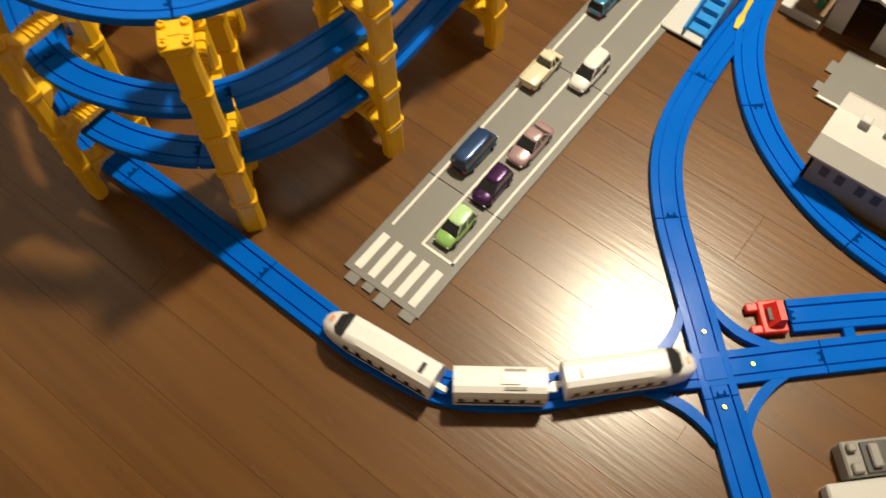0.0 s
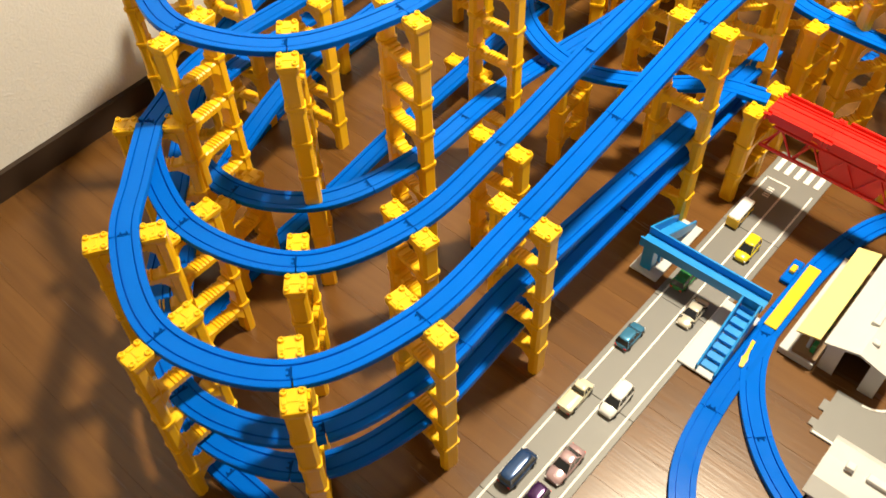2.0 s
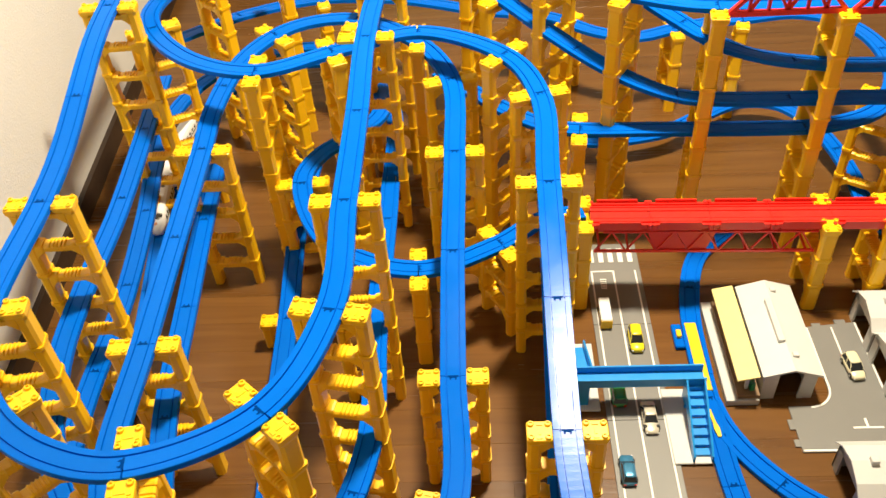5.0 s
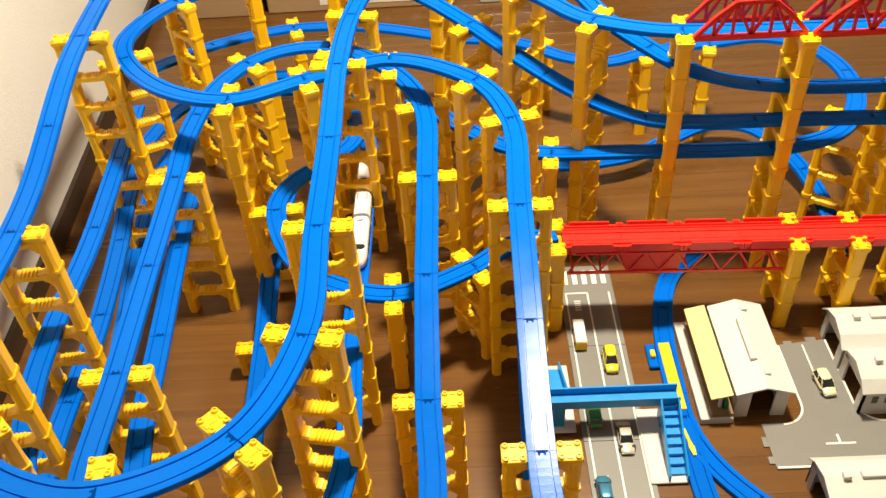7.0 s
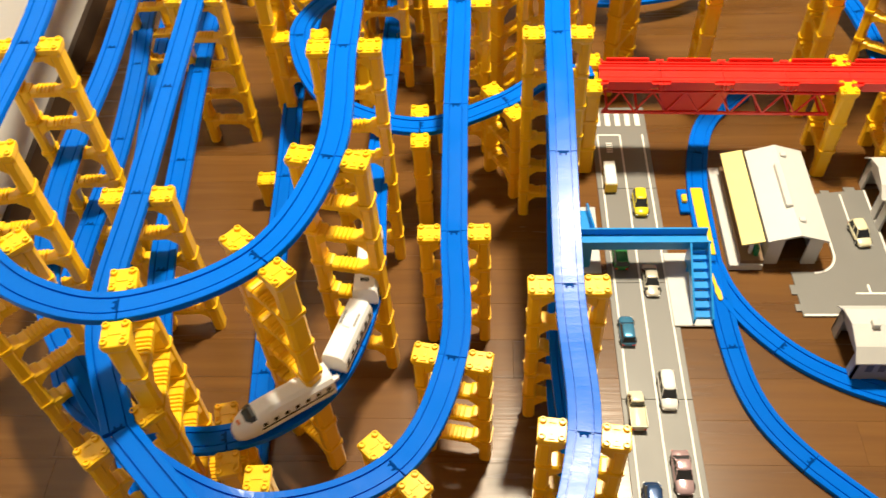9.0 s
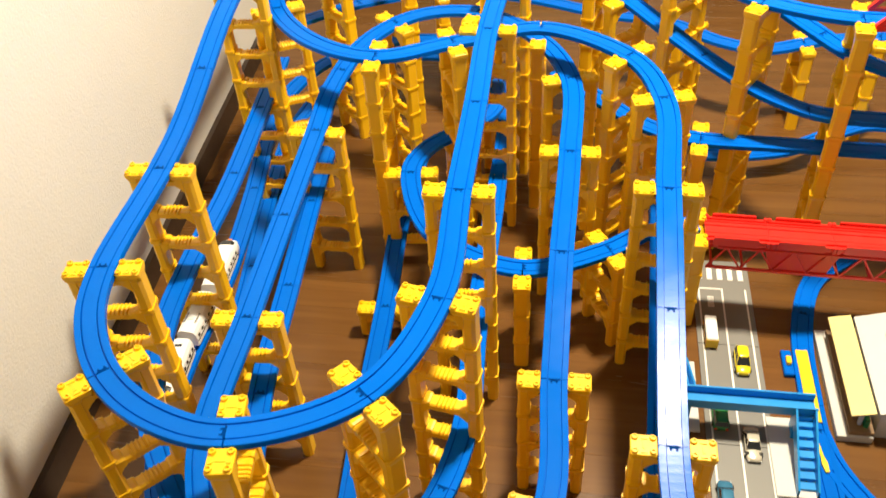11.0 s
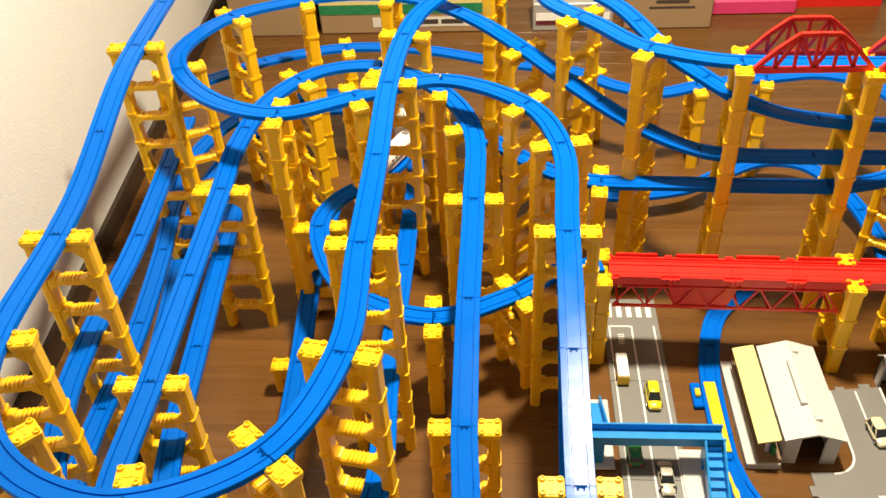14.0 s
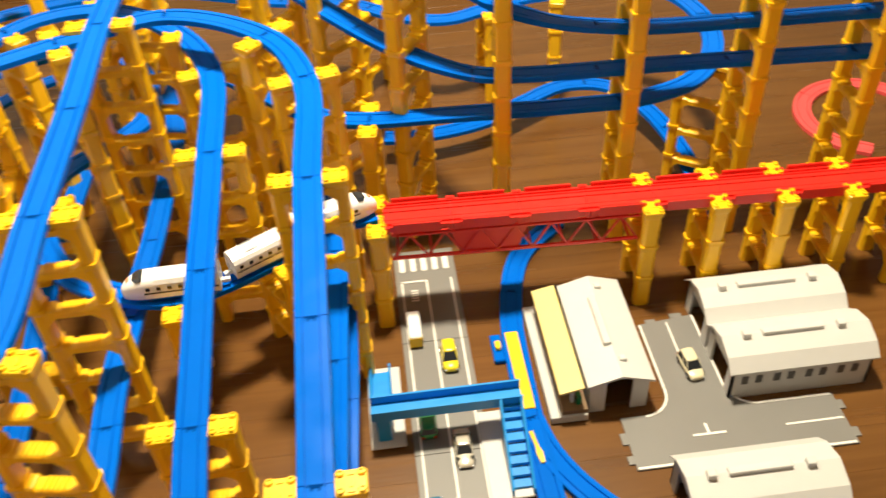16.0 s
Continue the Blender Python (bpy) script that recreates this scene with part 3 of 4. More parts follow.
box(bm, -0.005, 0.005, -0.007, 0.007, 0.0125, 0.019)
part("buffer_pad", bm, BLACK, buffer)

plate = thing("stop_rail", "yellow stop plate and blue lever on the floor rails", "toy track")
bm = bmesh.new()
box(bm, 0.157, 0.178, 0.655, 0.813, 0.006, 0.0115)
part("yellow_plate", bevelled(bm, 0.001), YELLOW2, plate)
bm = bmesh.new()
box(bm, 0.132, 0.150, 0.755, 0.812, 0.0, 0.010)
part("lever_box", bevelled(bm, 0.002), BLUE, plate)
bm = bmesh.new()
box(bm, 0.137, 0.146, 0.775, 0.792, 0.010, 0.018)
part("lever", bevelled(bm, 0.0015), YELLOW2, plate)
switch = thing("point_lever", "yellow plastic point lever on the blue turnout rail", "toy lever", pose(0.166, 0.585, 0.0095, 0, 0, 8))
bm = bmesh.new()
loft(bm, [[(-0.003, -0.028, 0), (0.003, -0.028, 0), (0.003, -0.028, 0.003), (-0.003, -0.028, 0.003)], [(-0.005, -0.012, 0), (0.005, -0.012, 0), (0.005, -0.012, 0.004), (-0.005, -0.012, 0.004)],
          [(-0.0025, 0.0, 0), (0.0025, 0.0, 0), (0.0025, 0, 0.004), (-0.0025, 0, 0.004)], [(-0.003, 0.028, 0), (0.003, 0.028, 0), (0.003, 0.028, 0.003), (-0.003, 0.028, 0.003)]])
part("lever_blade", bm, YELLOW2, switch)


# ---- toy road ----
def flat(name, x0, x1, y0, y1, z, parent, material=PAINT, h=0.0006, label=""):
    bm = bmesh.new()
    box(bm, x0, x1, y0, y1, z - 0.0004, z + h)
    return part(name, bm, material, parent, label)


RX0, RX1, RT = -0.010, 0.098, 0.003
road = thing("toy_road", "grey plastic toy road with white lines", "toy road")
cuts = [-0.006, 0.150, 0.375, 0.60, 0.82, 1.045]
for a, b in zip(cuts, cuts[1:]):
    bm = bmesh.new()
    box(bm, RX0, RX1, a + 0.0004, b - 0.0004, 0.0003, RT)
    p = part("road_plate", bevelled(bm, 0.0005), ROAD, road)
    for x, w in ((0.0005, 0.0016), (0.0440, 0.0016), (0.0875, 0.0016)):
        y0 = max(a, 0.068)
        y1 = min(b, 0.965)
        flat("lane_line", x - w, x + w, y0, y1, RT, p)
for k, (x, w, d) in enumerate(((0.008, 0.016, 0.012), (0.030, 0.014, 0.009), (0.052, 0.016, 0.014), (0.086, 0.018, 0.010))):
    bm = bmesh.new()
    box(bm, x - w / 2, x + w / 2, -0.006 - d, -0.0054, 0.0003, RT)
    part("joint_tab", bevelled(bm, 0.0006), ROAD, road)
for y0, y1 in ((0.002, 0.054), (0.99, 1.03)):
    for i in range(5):
        x = 0.004 + i * 0.0195
        flat("crossing_stripe", x - 0.005, x + 0.005, y0, y1, RT, road)
flat("stop_line", 0.046, 0.089, 0.068, 0.0715, RT, road)
flat("stop_line", 0.0, 0.042, 0.962, 0.9655, RT, road)
for i in range(5):
    flat("road_marking", 0.015, 0.027, 0.915 + i * 0.006, 0.918 + i * 0.006, RT, road)

cross_road = thing("toy_crossroads", "grey plastic toy crossroads plate with white edge lines", "toy road")
bm = bmesh.new()
poly = [(0.300, 0.530), (0.500, 0.530), (0.625, 0.530), (0.625, 0.622)]
poly += [(0.513 - 0.040 * math.sin(radians(q)), 0.662 - 0.040 * math.cos(radians(q))) for q in range(0, 91, 15)]
poly += [(0.473, 0.812), (0.378, 0.802)]
poly += [(0.338 + 0.040 * math.cos(radians(q)), 0.662 - 0.040 * math.sin(radians(q))) for q in range(0, 91, 15)]
poly += [(0.300, 0.622)]
lo = [bm.verts.new((x, y, 0.0003)) for x, y in poly]
hi = [bm.verts.new((x, y, RT)) for x, y in poly]
bm.faces.new(hi)
for i in range(len(poly)):
    bm.faces.new((lo[i], lo[(i + 1) % len(poly)], hi[(i + 1) % len(poly)], hi[i]))
part("road_plate", bm, ROAD, cross_road)
for cx, sgn in ((0.513, -1), (0.338, 1)):
    bm = bmesh.new()
    rings = []
    for q in range(0, 91, 9):
        c, sn = math.cos(radians(q)), math.sin(radians(q))
        rings.append([(cx + sgn * r * sn, 0.662 - r * c, z) for r, z in ((0.0405, RT - 0.0004), (0.0405, RT + 0.0006), (0.0440, RT + 0.0006), (0.0440, RT - 0.0004))])
    loft(bm, rings)
    part("edge_line", bm, PAINT, cross_road)
flat("edge_line", 0.3785, 0.382, 0.662, 0.80, RT, cross_road)
flat("edge_line", 0.469, 0.4725, 0.662, 0.81, RT, cross_road)
flat("lane_line", 0.4235, 0.4265, 0.70, 0.80, RT, cross_road)
flat("edge_line", 0.513, 0.622, 0.6185, 0.622, RT, cross_road)
flat("edge_line", 0.302, 0.500, 0.531, 0.5345, RT, cross_road)
flat("edge_line", 0.535, 0.622, 0.531, 0.5345, RT, cross_road)
flat("lane_line", 0.535, 0.622, 0.5745, 0.5775, RT, cross_road)
flat("centre_mark", 0.395, 0.445, 0.5745, 0.578, RT, cross_road)
flat("centre_mark", 0.4175, 0.4215, 0.578, 0.595, RT, cross_road)
for x, y, w, d in ((0.296, 0.548, 0.010, 0.014), (0.296, 0.585, 0.010, 0.020), (0.629, 0.55, 0.010, 0.016), (0.629, 0.60, 0.010, 0.016), (0.40, 0.806, 0.016, 0.010), (0.445, 0.814, 0.020, 0.010)):
    bm = bmesh.new()
    box(bm, x - w / 2, x + w / 2, y - d / 2, y + d / 2, 0.0003, RT - 0.0002)
    part("joint_tab", bm, ROAD, cross_road)


# ---- toy cars ----
def car_paint(name, c, metal=0.25):
    return mat(name, c, 0.22, metal=metal, var=0.05, scale=60, coat=0.5)


WHEEL = {}


def wheel_mesh(r):
    if r not in WHEEL:
        bm = bmesh.new()
        ring = lambda x, q: [(x, q * math.cos(radians(a)), q * math.sin(radians(a))) for a in range(0, 360, 30)]
        loft(bm, [ring(-0.003, r * 0.9), ring(-0.0022, r), ring(0.0022, r), ring(0.003, r * 0.9)])
        WHEEL[r] = mesh_of("wheel", bm, RUBBER)
        bm = bmesh.new()
        loft(bm, [ring(-0.0034, r * 0.5), ring(0.0034, r * 0.5)])
        WHEEL[r, "hub"] = mesh_of("hub", bm, CHROME)
    return WHEEL[r], WHEEL[r, "hub"]


def car(label, x, y, facing, paint, length=0.062, width=0.026, height=0.024, kind="sedan", turn=0.0, roof=None):
    """A small die-cast car; facing: 1 towards +y, -1 towards -y."""
    th = thing("toy_car", label, "toy car", pose(x, y, RT, 0, 0, (0 if facing > 0 else 180) + turn), "toy cars on the road")
    L, B, Z = length / 2, width / 2, height
    belt = Z * 0.52
    prof = {"sedan": (-0.72, -0.38, 0.10, 0.42), "hatch": (-0.93, -0.78, 0.12, 0.50), "van": (-0.97, -0.92, 0.62, 0.82), "wagon": (-0.95, -0.86, 0.20, 0.52), "pickup": (0.10, 0.16, 0.52, 0.74)}[kind]
    bm = bmesh.new()
    rings = []
    for u, wz, zt in ((-1.0, 0.60, 0.72), (-0.98, 0.76, 0.84), (-0.93, 0.88, 0.93), (-0.82, 0.96, 0.98), (-0.5, 1.0, 1.0), (0.2, 1.0, 1.0), (0.6, 0.98, 0.97), (0.80, 0.93, 0.91), (0.91, 0.84, 0.83), (0.97, 0.72, 0.74), (1.0, 0.54, 0.62)):
        b, t = B * wz, belt * zt
        rings.append([(-b * 0.95, u * L, 0.0045), (b * 0.95, u * L, 0.0045), (b, u * L, t * 0.45), (b * 0.99, u * L, t * 0.70), (b * 0.94, u * L, t * 0.90), (b * 0.82, u * L, t), (0, u * L, t * 1.04),
                      (-b * 0.82, u * L, t), (-b * 0.94, u * L, t * 0.90), (-b * 0.99, u * L, t * 0.70), (-b, u * L, t * 0.45)])
    loft(bm, rings)
    for f in bm.faces:
        f.smooth = len(f.verts) == 4
    body = part("body", bm, paint, th)
    r0, r1, r2, r3 = [v * L for v in prof]
    bm = bmesh.new()
    base = [(-B * 0.88, r0, belt * 0.97), (B * 0.88, r0, belt * 0.97), (B * 0.88, r3, belt * 0.97), (-B * 0.88, r3, belt * 0.97)]
    top = [(-B * 0.72, r1, Z * 0.96), (B * 0.72, r1, Z * 0.96), (B * 0.72, r2, Z * 0.96), (-B * 0.72, r2, Z * 0.96)]
    loft(bm, [base, top])
    part("window_band", bm, WINDOW, th)
    bm = bmesh.new()
    q = B * 0.73
    mid, hl = (r1 + r2) / 2, (r2 - r1) / 2 + 0.0006
    oval = [(math.copysign(abs(math.cos(radians(a))) ** 0.45, math.cos(radians(a))), math.copysign(abs(math.sin(radians(a))) ** 0.45, math.sin(radians(a)))) for a in range(9, 360, 18)]
    loft(bm, [[(u * q * k, mid + v * hl * k, Z * h) for u, v in oval] for k, h in ((1.04, 0.93), (1.03, 0.965), (0.94, 1.0), (0.72, 1.02), (0.3, 1.03))])
    for f in bm.faces:
        f.smooth = len(f.verts) == 4
    part("roof", bm, roof or paint, th)
    for sx in (-1, 1):
        for f0, f1, g0, g1 in ((r0, r0 + 0.0022, r1, r1 + 0.0018), (r3 - 0.0022, r3, r2 - 0.0018, r2), ((r0 + r3) / 2 - 0.001, (r0 + r3) / 2 + 0.001, (r1 + r2) / 2 - 0.001, (r1 + r2) / 2 + 0.001)):
            bm = bmesh.new()
            e = 0.0004
            loft(bm, [[(sx * (B * 0.885 + e), f0, belt * 0.96), (sx * (B * 0.885 + e), f1, belt * 0.96), (sx * B * 0.84, f1, belt * 0.96), (sx * B * 0.84, f0, belt * 0.96)],
                      [(sx * (B * 0.725 + e), g0, Z * 0.965), (sx * (B * 0.725 + e), g1, Z * 0.965), (sx * B * 0.68, g1, Z * 0.965), (sx * B * 0.68, g0, Z * 0.965)]])
            part("pillar", bm, roof or paint, th)
    if kind == "pickup":
        bm = bmesh.new()
        for bx in ((-B * 0.97, -B * 0.88), (B * 0.88, B * 0.97)):
            box(bm, bx[0], bx[1], -L * 0.97, L * 0.08, belt * 0.9, belt * 1.25)
        box(bm, -B * 0.97, B * 0.97, -L * 0.99, -L * 0.94, belt * 0.9, belt * 1.25)
        part("cargo_bed", bm, paint, th)
    wm, hub = wheel_mesh(0.0052)
    for sx in (-1, 1):
        for u in (-0.60, 0.60):
            w = part("wheel", wm, None, th, m=pose(sx * (B - 0.0022), u * L, 0.0052))
            part("hub", hub, None, w)
        bm = bmesh.new()
        box(bm, sx * B * 0.62 - 0.0028, sx * B * 0.62 + 0.0028, L * 0.955, L * 0.985, belt * 0.45, belt * 0.66)
        part("headlight", bm, WHITE, th)
        bm = bmesh.new()
        box(bm, sx * B * 0.66 - 0.0022, sx * B * 0.66 + 0.0022, -L * 1.004, -L * 0.98, belt * 0.45, belt * 0.70)
        part("tail_light", bm, RED, th)
    return th


car("bright yellow small hatchback toy car with dark windscreen", 0.062, 0.775, -1, car_paint("paint_yellow", (0.75, 0.62, 0.02), 0.0), 0.058, 0.026, 0.026, "hatch")
car("dark green toy car under the footbridge", 0.014, 0.655, 1, car_paint("paint_green", (0.03, 0.25, 0.07)), 0.062, 0.027, 0.024, "wagon")
car("pearl beige toy coupe with a black windscreen", 0.061, 0.600, -1, car_paint("paint_beige", (0.62, 0.57, 0.46)), 0.066, 0.026, 0.019, "sedan")
car("metallic light blue toy hatchback", 0.010, 0.497, 1, car_paint("paint_lightblue", (0.06, 0.24, 0.42), 0.4), 0.056, 0.025, 0.022, "hatch")
car("white toy police van with roof bar", 0.060, 0.385, -1, car_paint("paint_white", (0.78, 0.78, 0.76), 0.0), 0.064, 0.027, 0.026, "wagon")
car("cream toy pickup truck with an open bed", 0.010, 0.352, 1, car_paint("paint_cream", (0.72, 0.68, 0.50), 0.0), 0.066, 0.026, 0.025, "pickup")
car("pale pink metallic toy sedan", 0.064, 0.252, -1, car_paint("paint_pink", (0.52, 0.36, 0.38), 0.4), 0.068, 0.028, 0.023, "sedan")
car("dark blue toy minivan", 0.017, 0.203, 1, car_paint("paint_navy", (0.02, 0.06, 0.17), 0.3), 0.066, 0.028, 0.027, "van")
car("dark purple metallic toy hatchback", 0.063, 0.177, -1, car_paint("paint_purple", (0.045, 0.008, 0.075), 0.4), 0.058, 0.026, 0.024, "hatch")
car("light green toy compact car with a white-green roof", 0.063, 0.107, -1, car_paint("paint_lime", (0.30, 0.55, 0.16), 0.1), 0.056, 0.026, 0.024, "hatch", roof=car_paint("paint_lime_roof", (0.5, 0.75, 0.38), 0.0))
car("cream toy hatchback parked at the crossroads", 0.432, 0.700, -1, car_paint("paint_ivory", (0.70, 0.64, 0.44), 0.0), 0.056, 0.026, 0.024, "hatch", turn=6)
bus = thing("toy_bus", "white toy bus with yellow ends", "toy bus", pose(0.012, 0.838, RT))
bm = bmesh.new()
box(bm, -0.0105, 0.0105, -0.030, 0.030, 0.004, 0.0265)
part("body", bevelled(bm, 0.002), WHITE, bus)
bm = bmesh.new()
box(bm, -0.0108, 0.0108, -0.0308, -0.022, 0.003, 0.0225)
part("rear_panel", bm, YELLOW2, bus)
for sx in (-1, 1):
    bm = bmesh.new()
    box(bm, sx * 0.0104 - 0.0004, sx * 0.0104 + 0.0006, -0.020, 0.028, 0.015, 0.022)
    part("side_window", bm, WINDOW, bus)
    bm = bmesh.new()
    box(bm, sx * 0.0104 - 0.0004, sx * 0.0104 + 0.0006, -0.021, 0.029, 0.005, 0.0125)
    part("side_stripe", bm, YELLOW2, bus)
    for u in (-0.018, 0.018):
        part("wheel", wheel_mesh(0.0048)[0], None, bus, m=pose(sx * 0.009, u, 0.0048))

# ---- light blue footbridge ----
fb = thing("footbridge", "light blue plastic footbridge with stairs over the toy road", "toy footbridge")
bm = bmesh.new()
prof = [(-0.016, 0.0), (0.016, 0.0), (0.016, 0.019), (0.013, 0.019), (0.013, 0.004), (-0.013, 0.004), (-0.013, 0.019), (-0.016, 0.019)]
loft(bm, [[(x, 0.640 + u, 0.062 + v) for u, v in prof] for x in (-0.066, 0.152)])
part("walkway", bm, SKY, fb)
for xc, y0, sy in ((0.134, 0.624, -1), (-0.050, 0.656, 1)):
    n = 7
    st = part("staircase", (lambda b: (box(b, xc - 0.012, xc + 0.012, min(y0, y0 + sy * 0.004), max(y0, y0 + sy * 0.004), 0.006, 0.064), b)[1])(bmesh.new()), SKY, fb)
    for i in range(n):
        ya, yb = y0 + sy * i * 0.0145, y0 + sy * (i + 1) * 0.0145
        zt = 0.062 - (i + 1) * 0.0072
        bm = bmesh.new()
        box(bm, xc - 0.013, xc + 0.013, min(ya, yb), max(ya, yb), zt - 0.006, zt)
        part("stair_tread", bm, SKY, st)
    for sx in (-1, 1):
        bm = bmesh.new()
        xx = xc + sx * 0.0148
        a = [(xx - 0.0016, y0, 0.052), (xx + 0.0016, y0, 0.052), (xx + 0.0016, y0, 0.080), (xx - 0.0016, y0, 0.080)]
        yb = y0 + sy * 0.112
        b = [(xx - 0.0016, yb, 0.004), (xx + 0.0016, yb, 0.004), (xx + 0.0016, yb, 0.020), (xx - 0.0016, yb, 0.020)]
        loft(bm, [a, b])
        part("stair_side", bm, SKY, st)
    bm = bmesh.new()
    box(bm, xc - 0.010, xc + 0.010, 0.630, 0.650, 0.006, 0.062)
    part("post", bevelled(bm, 0.001), SKY, fb)
    bm = bmesh.new()
    ya, yb = sorted((0.640 - sy * 0.022, y0 + sy * 0.115))
    box(bm, xc - (0.022 if xc < 0 else 0.046), xc + (0.030 if xc < 0 else 0.016), ya, yb, 0.0032, 0.007)
    part("base_plate", bevelled(bm, 0.0012), OFFWHITE, fb, "off-white plastic base plate")


# ---- station and sheds ----
def gable(bm, x0, x1, y0, y1, ze, zr, along="y", t=0.004):
    if along == "y":
        c = (x0 + x1) / 2
        p = [(x0, ze), (c, zr), (x1, ze), (x1, ze - t), (c, zr - t), (x0, ze - t)]
        loft(bm, [[(u, y, v) for u, v in p] for y in (y0, y1)])
    else:
        c = (y0 + y1) / 2
        p = [(y0, ze), (c, zr), (y1, ze), (y1, ze - t), (c, zr - t), (y0, ze - t)]
        loft(bm, [[(x, u, v) for u, v in p] for x in (x0, x1)])
    return bm


station = thing("toy_station", "white toy station building with a cream platform canopy", "toy station", pose(0.0, 0.0, 0.0))
bm = bmesh.new()
box(bm, 0.196, 0.252, 0.628, 0.862, 0, 0.014)
platform = part("platform", bevelled(bm, 0.001), OFFWHITE, station)
bm = bmesh.new()
box(bm, 0.214, 0.252, 0.632, 0.856, 0.014, 0.022)
part("platform_floor", bm, mat("brown_platform", (0.20, 0.12, 0.06), 0.6), platform, "brown printed platform floor")
for y in (0.65, 0.745, 0.838):
    bm = bmesh.new()
    box(bm, 0.2285, 0.2335, y - 0.003, y + 0.003, 0.022, 0.062)
    part("canopy_post", bm, OFFWHITE, station)
for y in (0.648, 0.70, 0.79):
    bm = bmesh.new()
    box(bm, 0.2365, 0.2435, y - 0.006, y + 0.006, 0.022, 0.040)
    part("platform_kiosk", bm, GREEN, station, "small green kiosk on the platform")
bm = bmesh.new()
loft(bm, [[(0.208, y, 0.058), (0.244, y, 0.067), (0.244, y, 0.070), (0.208, y, 0.061)] for y in (0.634, 0.850)])
part("canopy", bm, CREAM, station, "cream yellow plastic canopy")
bm = bmesh.new()
gable(bm, 0.250, 0.350, 0.636, 0.850, 0.066, 0.082)
roof = part("roof", bm, OFFWHITE, station)
bm = bmesh.new()
box(bm, 0.288, 0.300, 0.70, 0.80, 0.074, 0.0865)
part("ridge_vent", bevelled(bm, 0.001), OFFWHITE, roof)
for y in (0.672, 0.826):
    bm = bmesh.new()
    box(bm, 0.304, 0.315, y - 0.005, y + 0.005, 0.070, 0.084)
    part("chimney", bevelled(bm, 0.001), OFFWHITE, roof)
for x0, x1, y0, y1 in ((0.256, 0.260, 0.642, 0.844), (0.340, 0.344, 0.642, 0.844)):
    bm = bmesh.new()
    box(bm, x0, x1, y0, y1, 0, 0.066)
    part("wall", bm, OFFWHITE, station)
for y0 in (0.642, 0.840):
    for x0, x1 in ((0.260, 0.280), (0.320, 0.340)):
        bm = bmesh.new()
        loft(bm, [[(x0, y, 0), (x1, y, 0), (x1, y, 0.066 + 0.0), (x0, y, 0.066)] for y in (y0, y0 + 0.004)])
        part("gable_wall", bm, OFFWHITE, station)


def shed(label, x0, x1, y0, y1, n, ze, zr, wall_mat, roof_mat, windows=8):
    """A train shed with n gabled roofs side by side, ridges along x."""
    th = thing("train_shed", label, "toy building", group="toy train sheds")
    d = (y1 - y0) / n
    for i in range(n):
        a, b = y0 + i * d, y0 + (i + 1) * d
        bm = bmesh.new()
        zz = [(a, ze), (a + d * 0.18, ze + (zr - ze) * 0.62), (a + d * 0.5, zr), (a + d * 0.82, ze + (zr - ze) * 0.62), (b, ze)]
        p = zz + [(u, v - 0.003) for u, v in zz[::-1]]
        loft(bm, [[(x, u, v) for u, v in p] for x in (x0, x1)])
        rf = part("roof", bm, roof_mat, th)
        c = (a + b) / 2
        bm = bmesh.new()
        box(bm, x0 + (x1 - x0) * 0.27, x0 + (x1 - x0) * 0.68, c - 0.006, c + 0.006, zr - 0.004, zr + 0.005)
        part("ridge_vent", bevelled(bm, 0.001), roof_mat, rf)
        for u in (0.16, 0.80):
            bm = bmesh.new()
            box(bm, x0 + (x1 - x0) * u - 0.006, x0 + (x1 - x0) * u + 0.006, c - 0.008, c + 0.004, zr - 0.004, zr + 0.0075)
            part("roof_vent", bevelled(bm, 0.001), roof_mat, rf)
        for x in (x0 + 0.006, x1 - 0.010):
            for e0, e1 in ((a + 0.004, a + d * 0.22), (b - d * 0.22, b - 0.004)):
                bm = bmesh.new()
                box(bm, x, x + 0.004, e0, e1, 0, ze)
                part("end_wall", bm, wall_mat, th)
            bm = bmesh.new()
            loft(bm, [[(xx, a + 0.006, ze - 0.006), (xx, b - 0.006, ze - 0.006), (xx, a + d * 0.8, ze + (zr - ze) * 0.6), (xx, c, zr - 0.004), (xx, a + d * 0.2, ze + (zr - ze) * 0.6)] for xx in (x, x + 0.004)])
            part("gable", bm, wall_mat, th)
    for y in (y0 + 0.004, y1 - 0.008):
        bm = bmesh.new()
        box(bm, x0 + 0.006, x1 - 0.006, y, y + 0.004, 0, ze)
        w = part("side_wall", bm, wall_mat, th)
        for k in range(windows):
            g = (k // 2) * 0.006
            xx = x0 + 0.022 + k * (x1 - x0 - 0.055) / windows + g
            bm = bmesh.new()
            box(bm, xx, xx + 0.010, y - 0.0008 if y < (y0 + y1) / 2 else y + 0.002, y + 0.002 if y < (y0 + y1) / 2 else y + 0.0048, ze * 0.52, ze * 0.80)
            part("window", bm, DGREY, w)
    return th


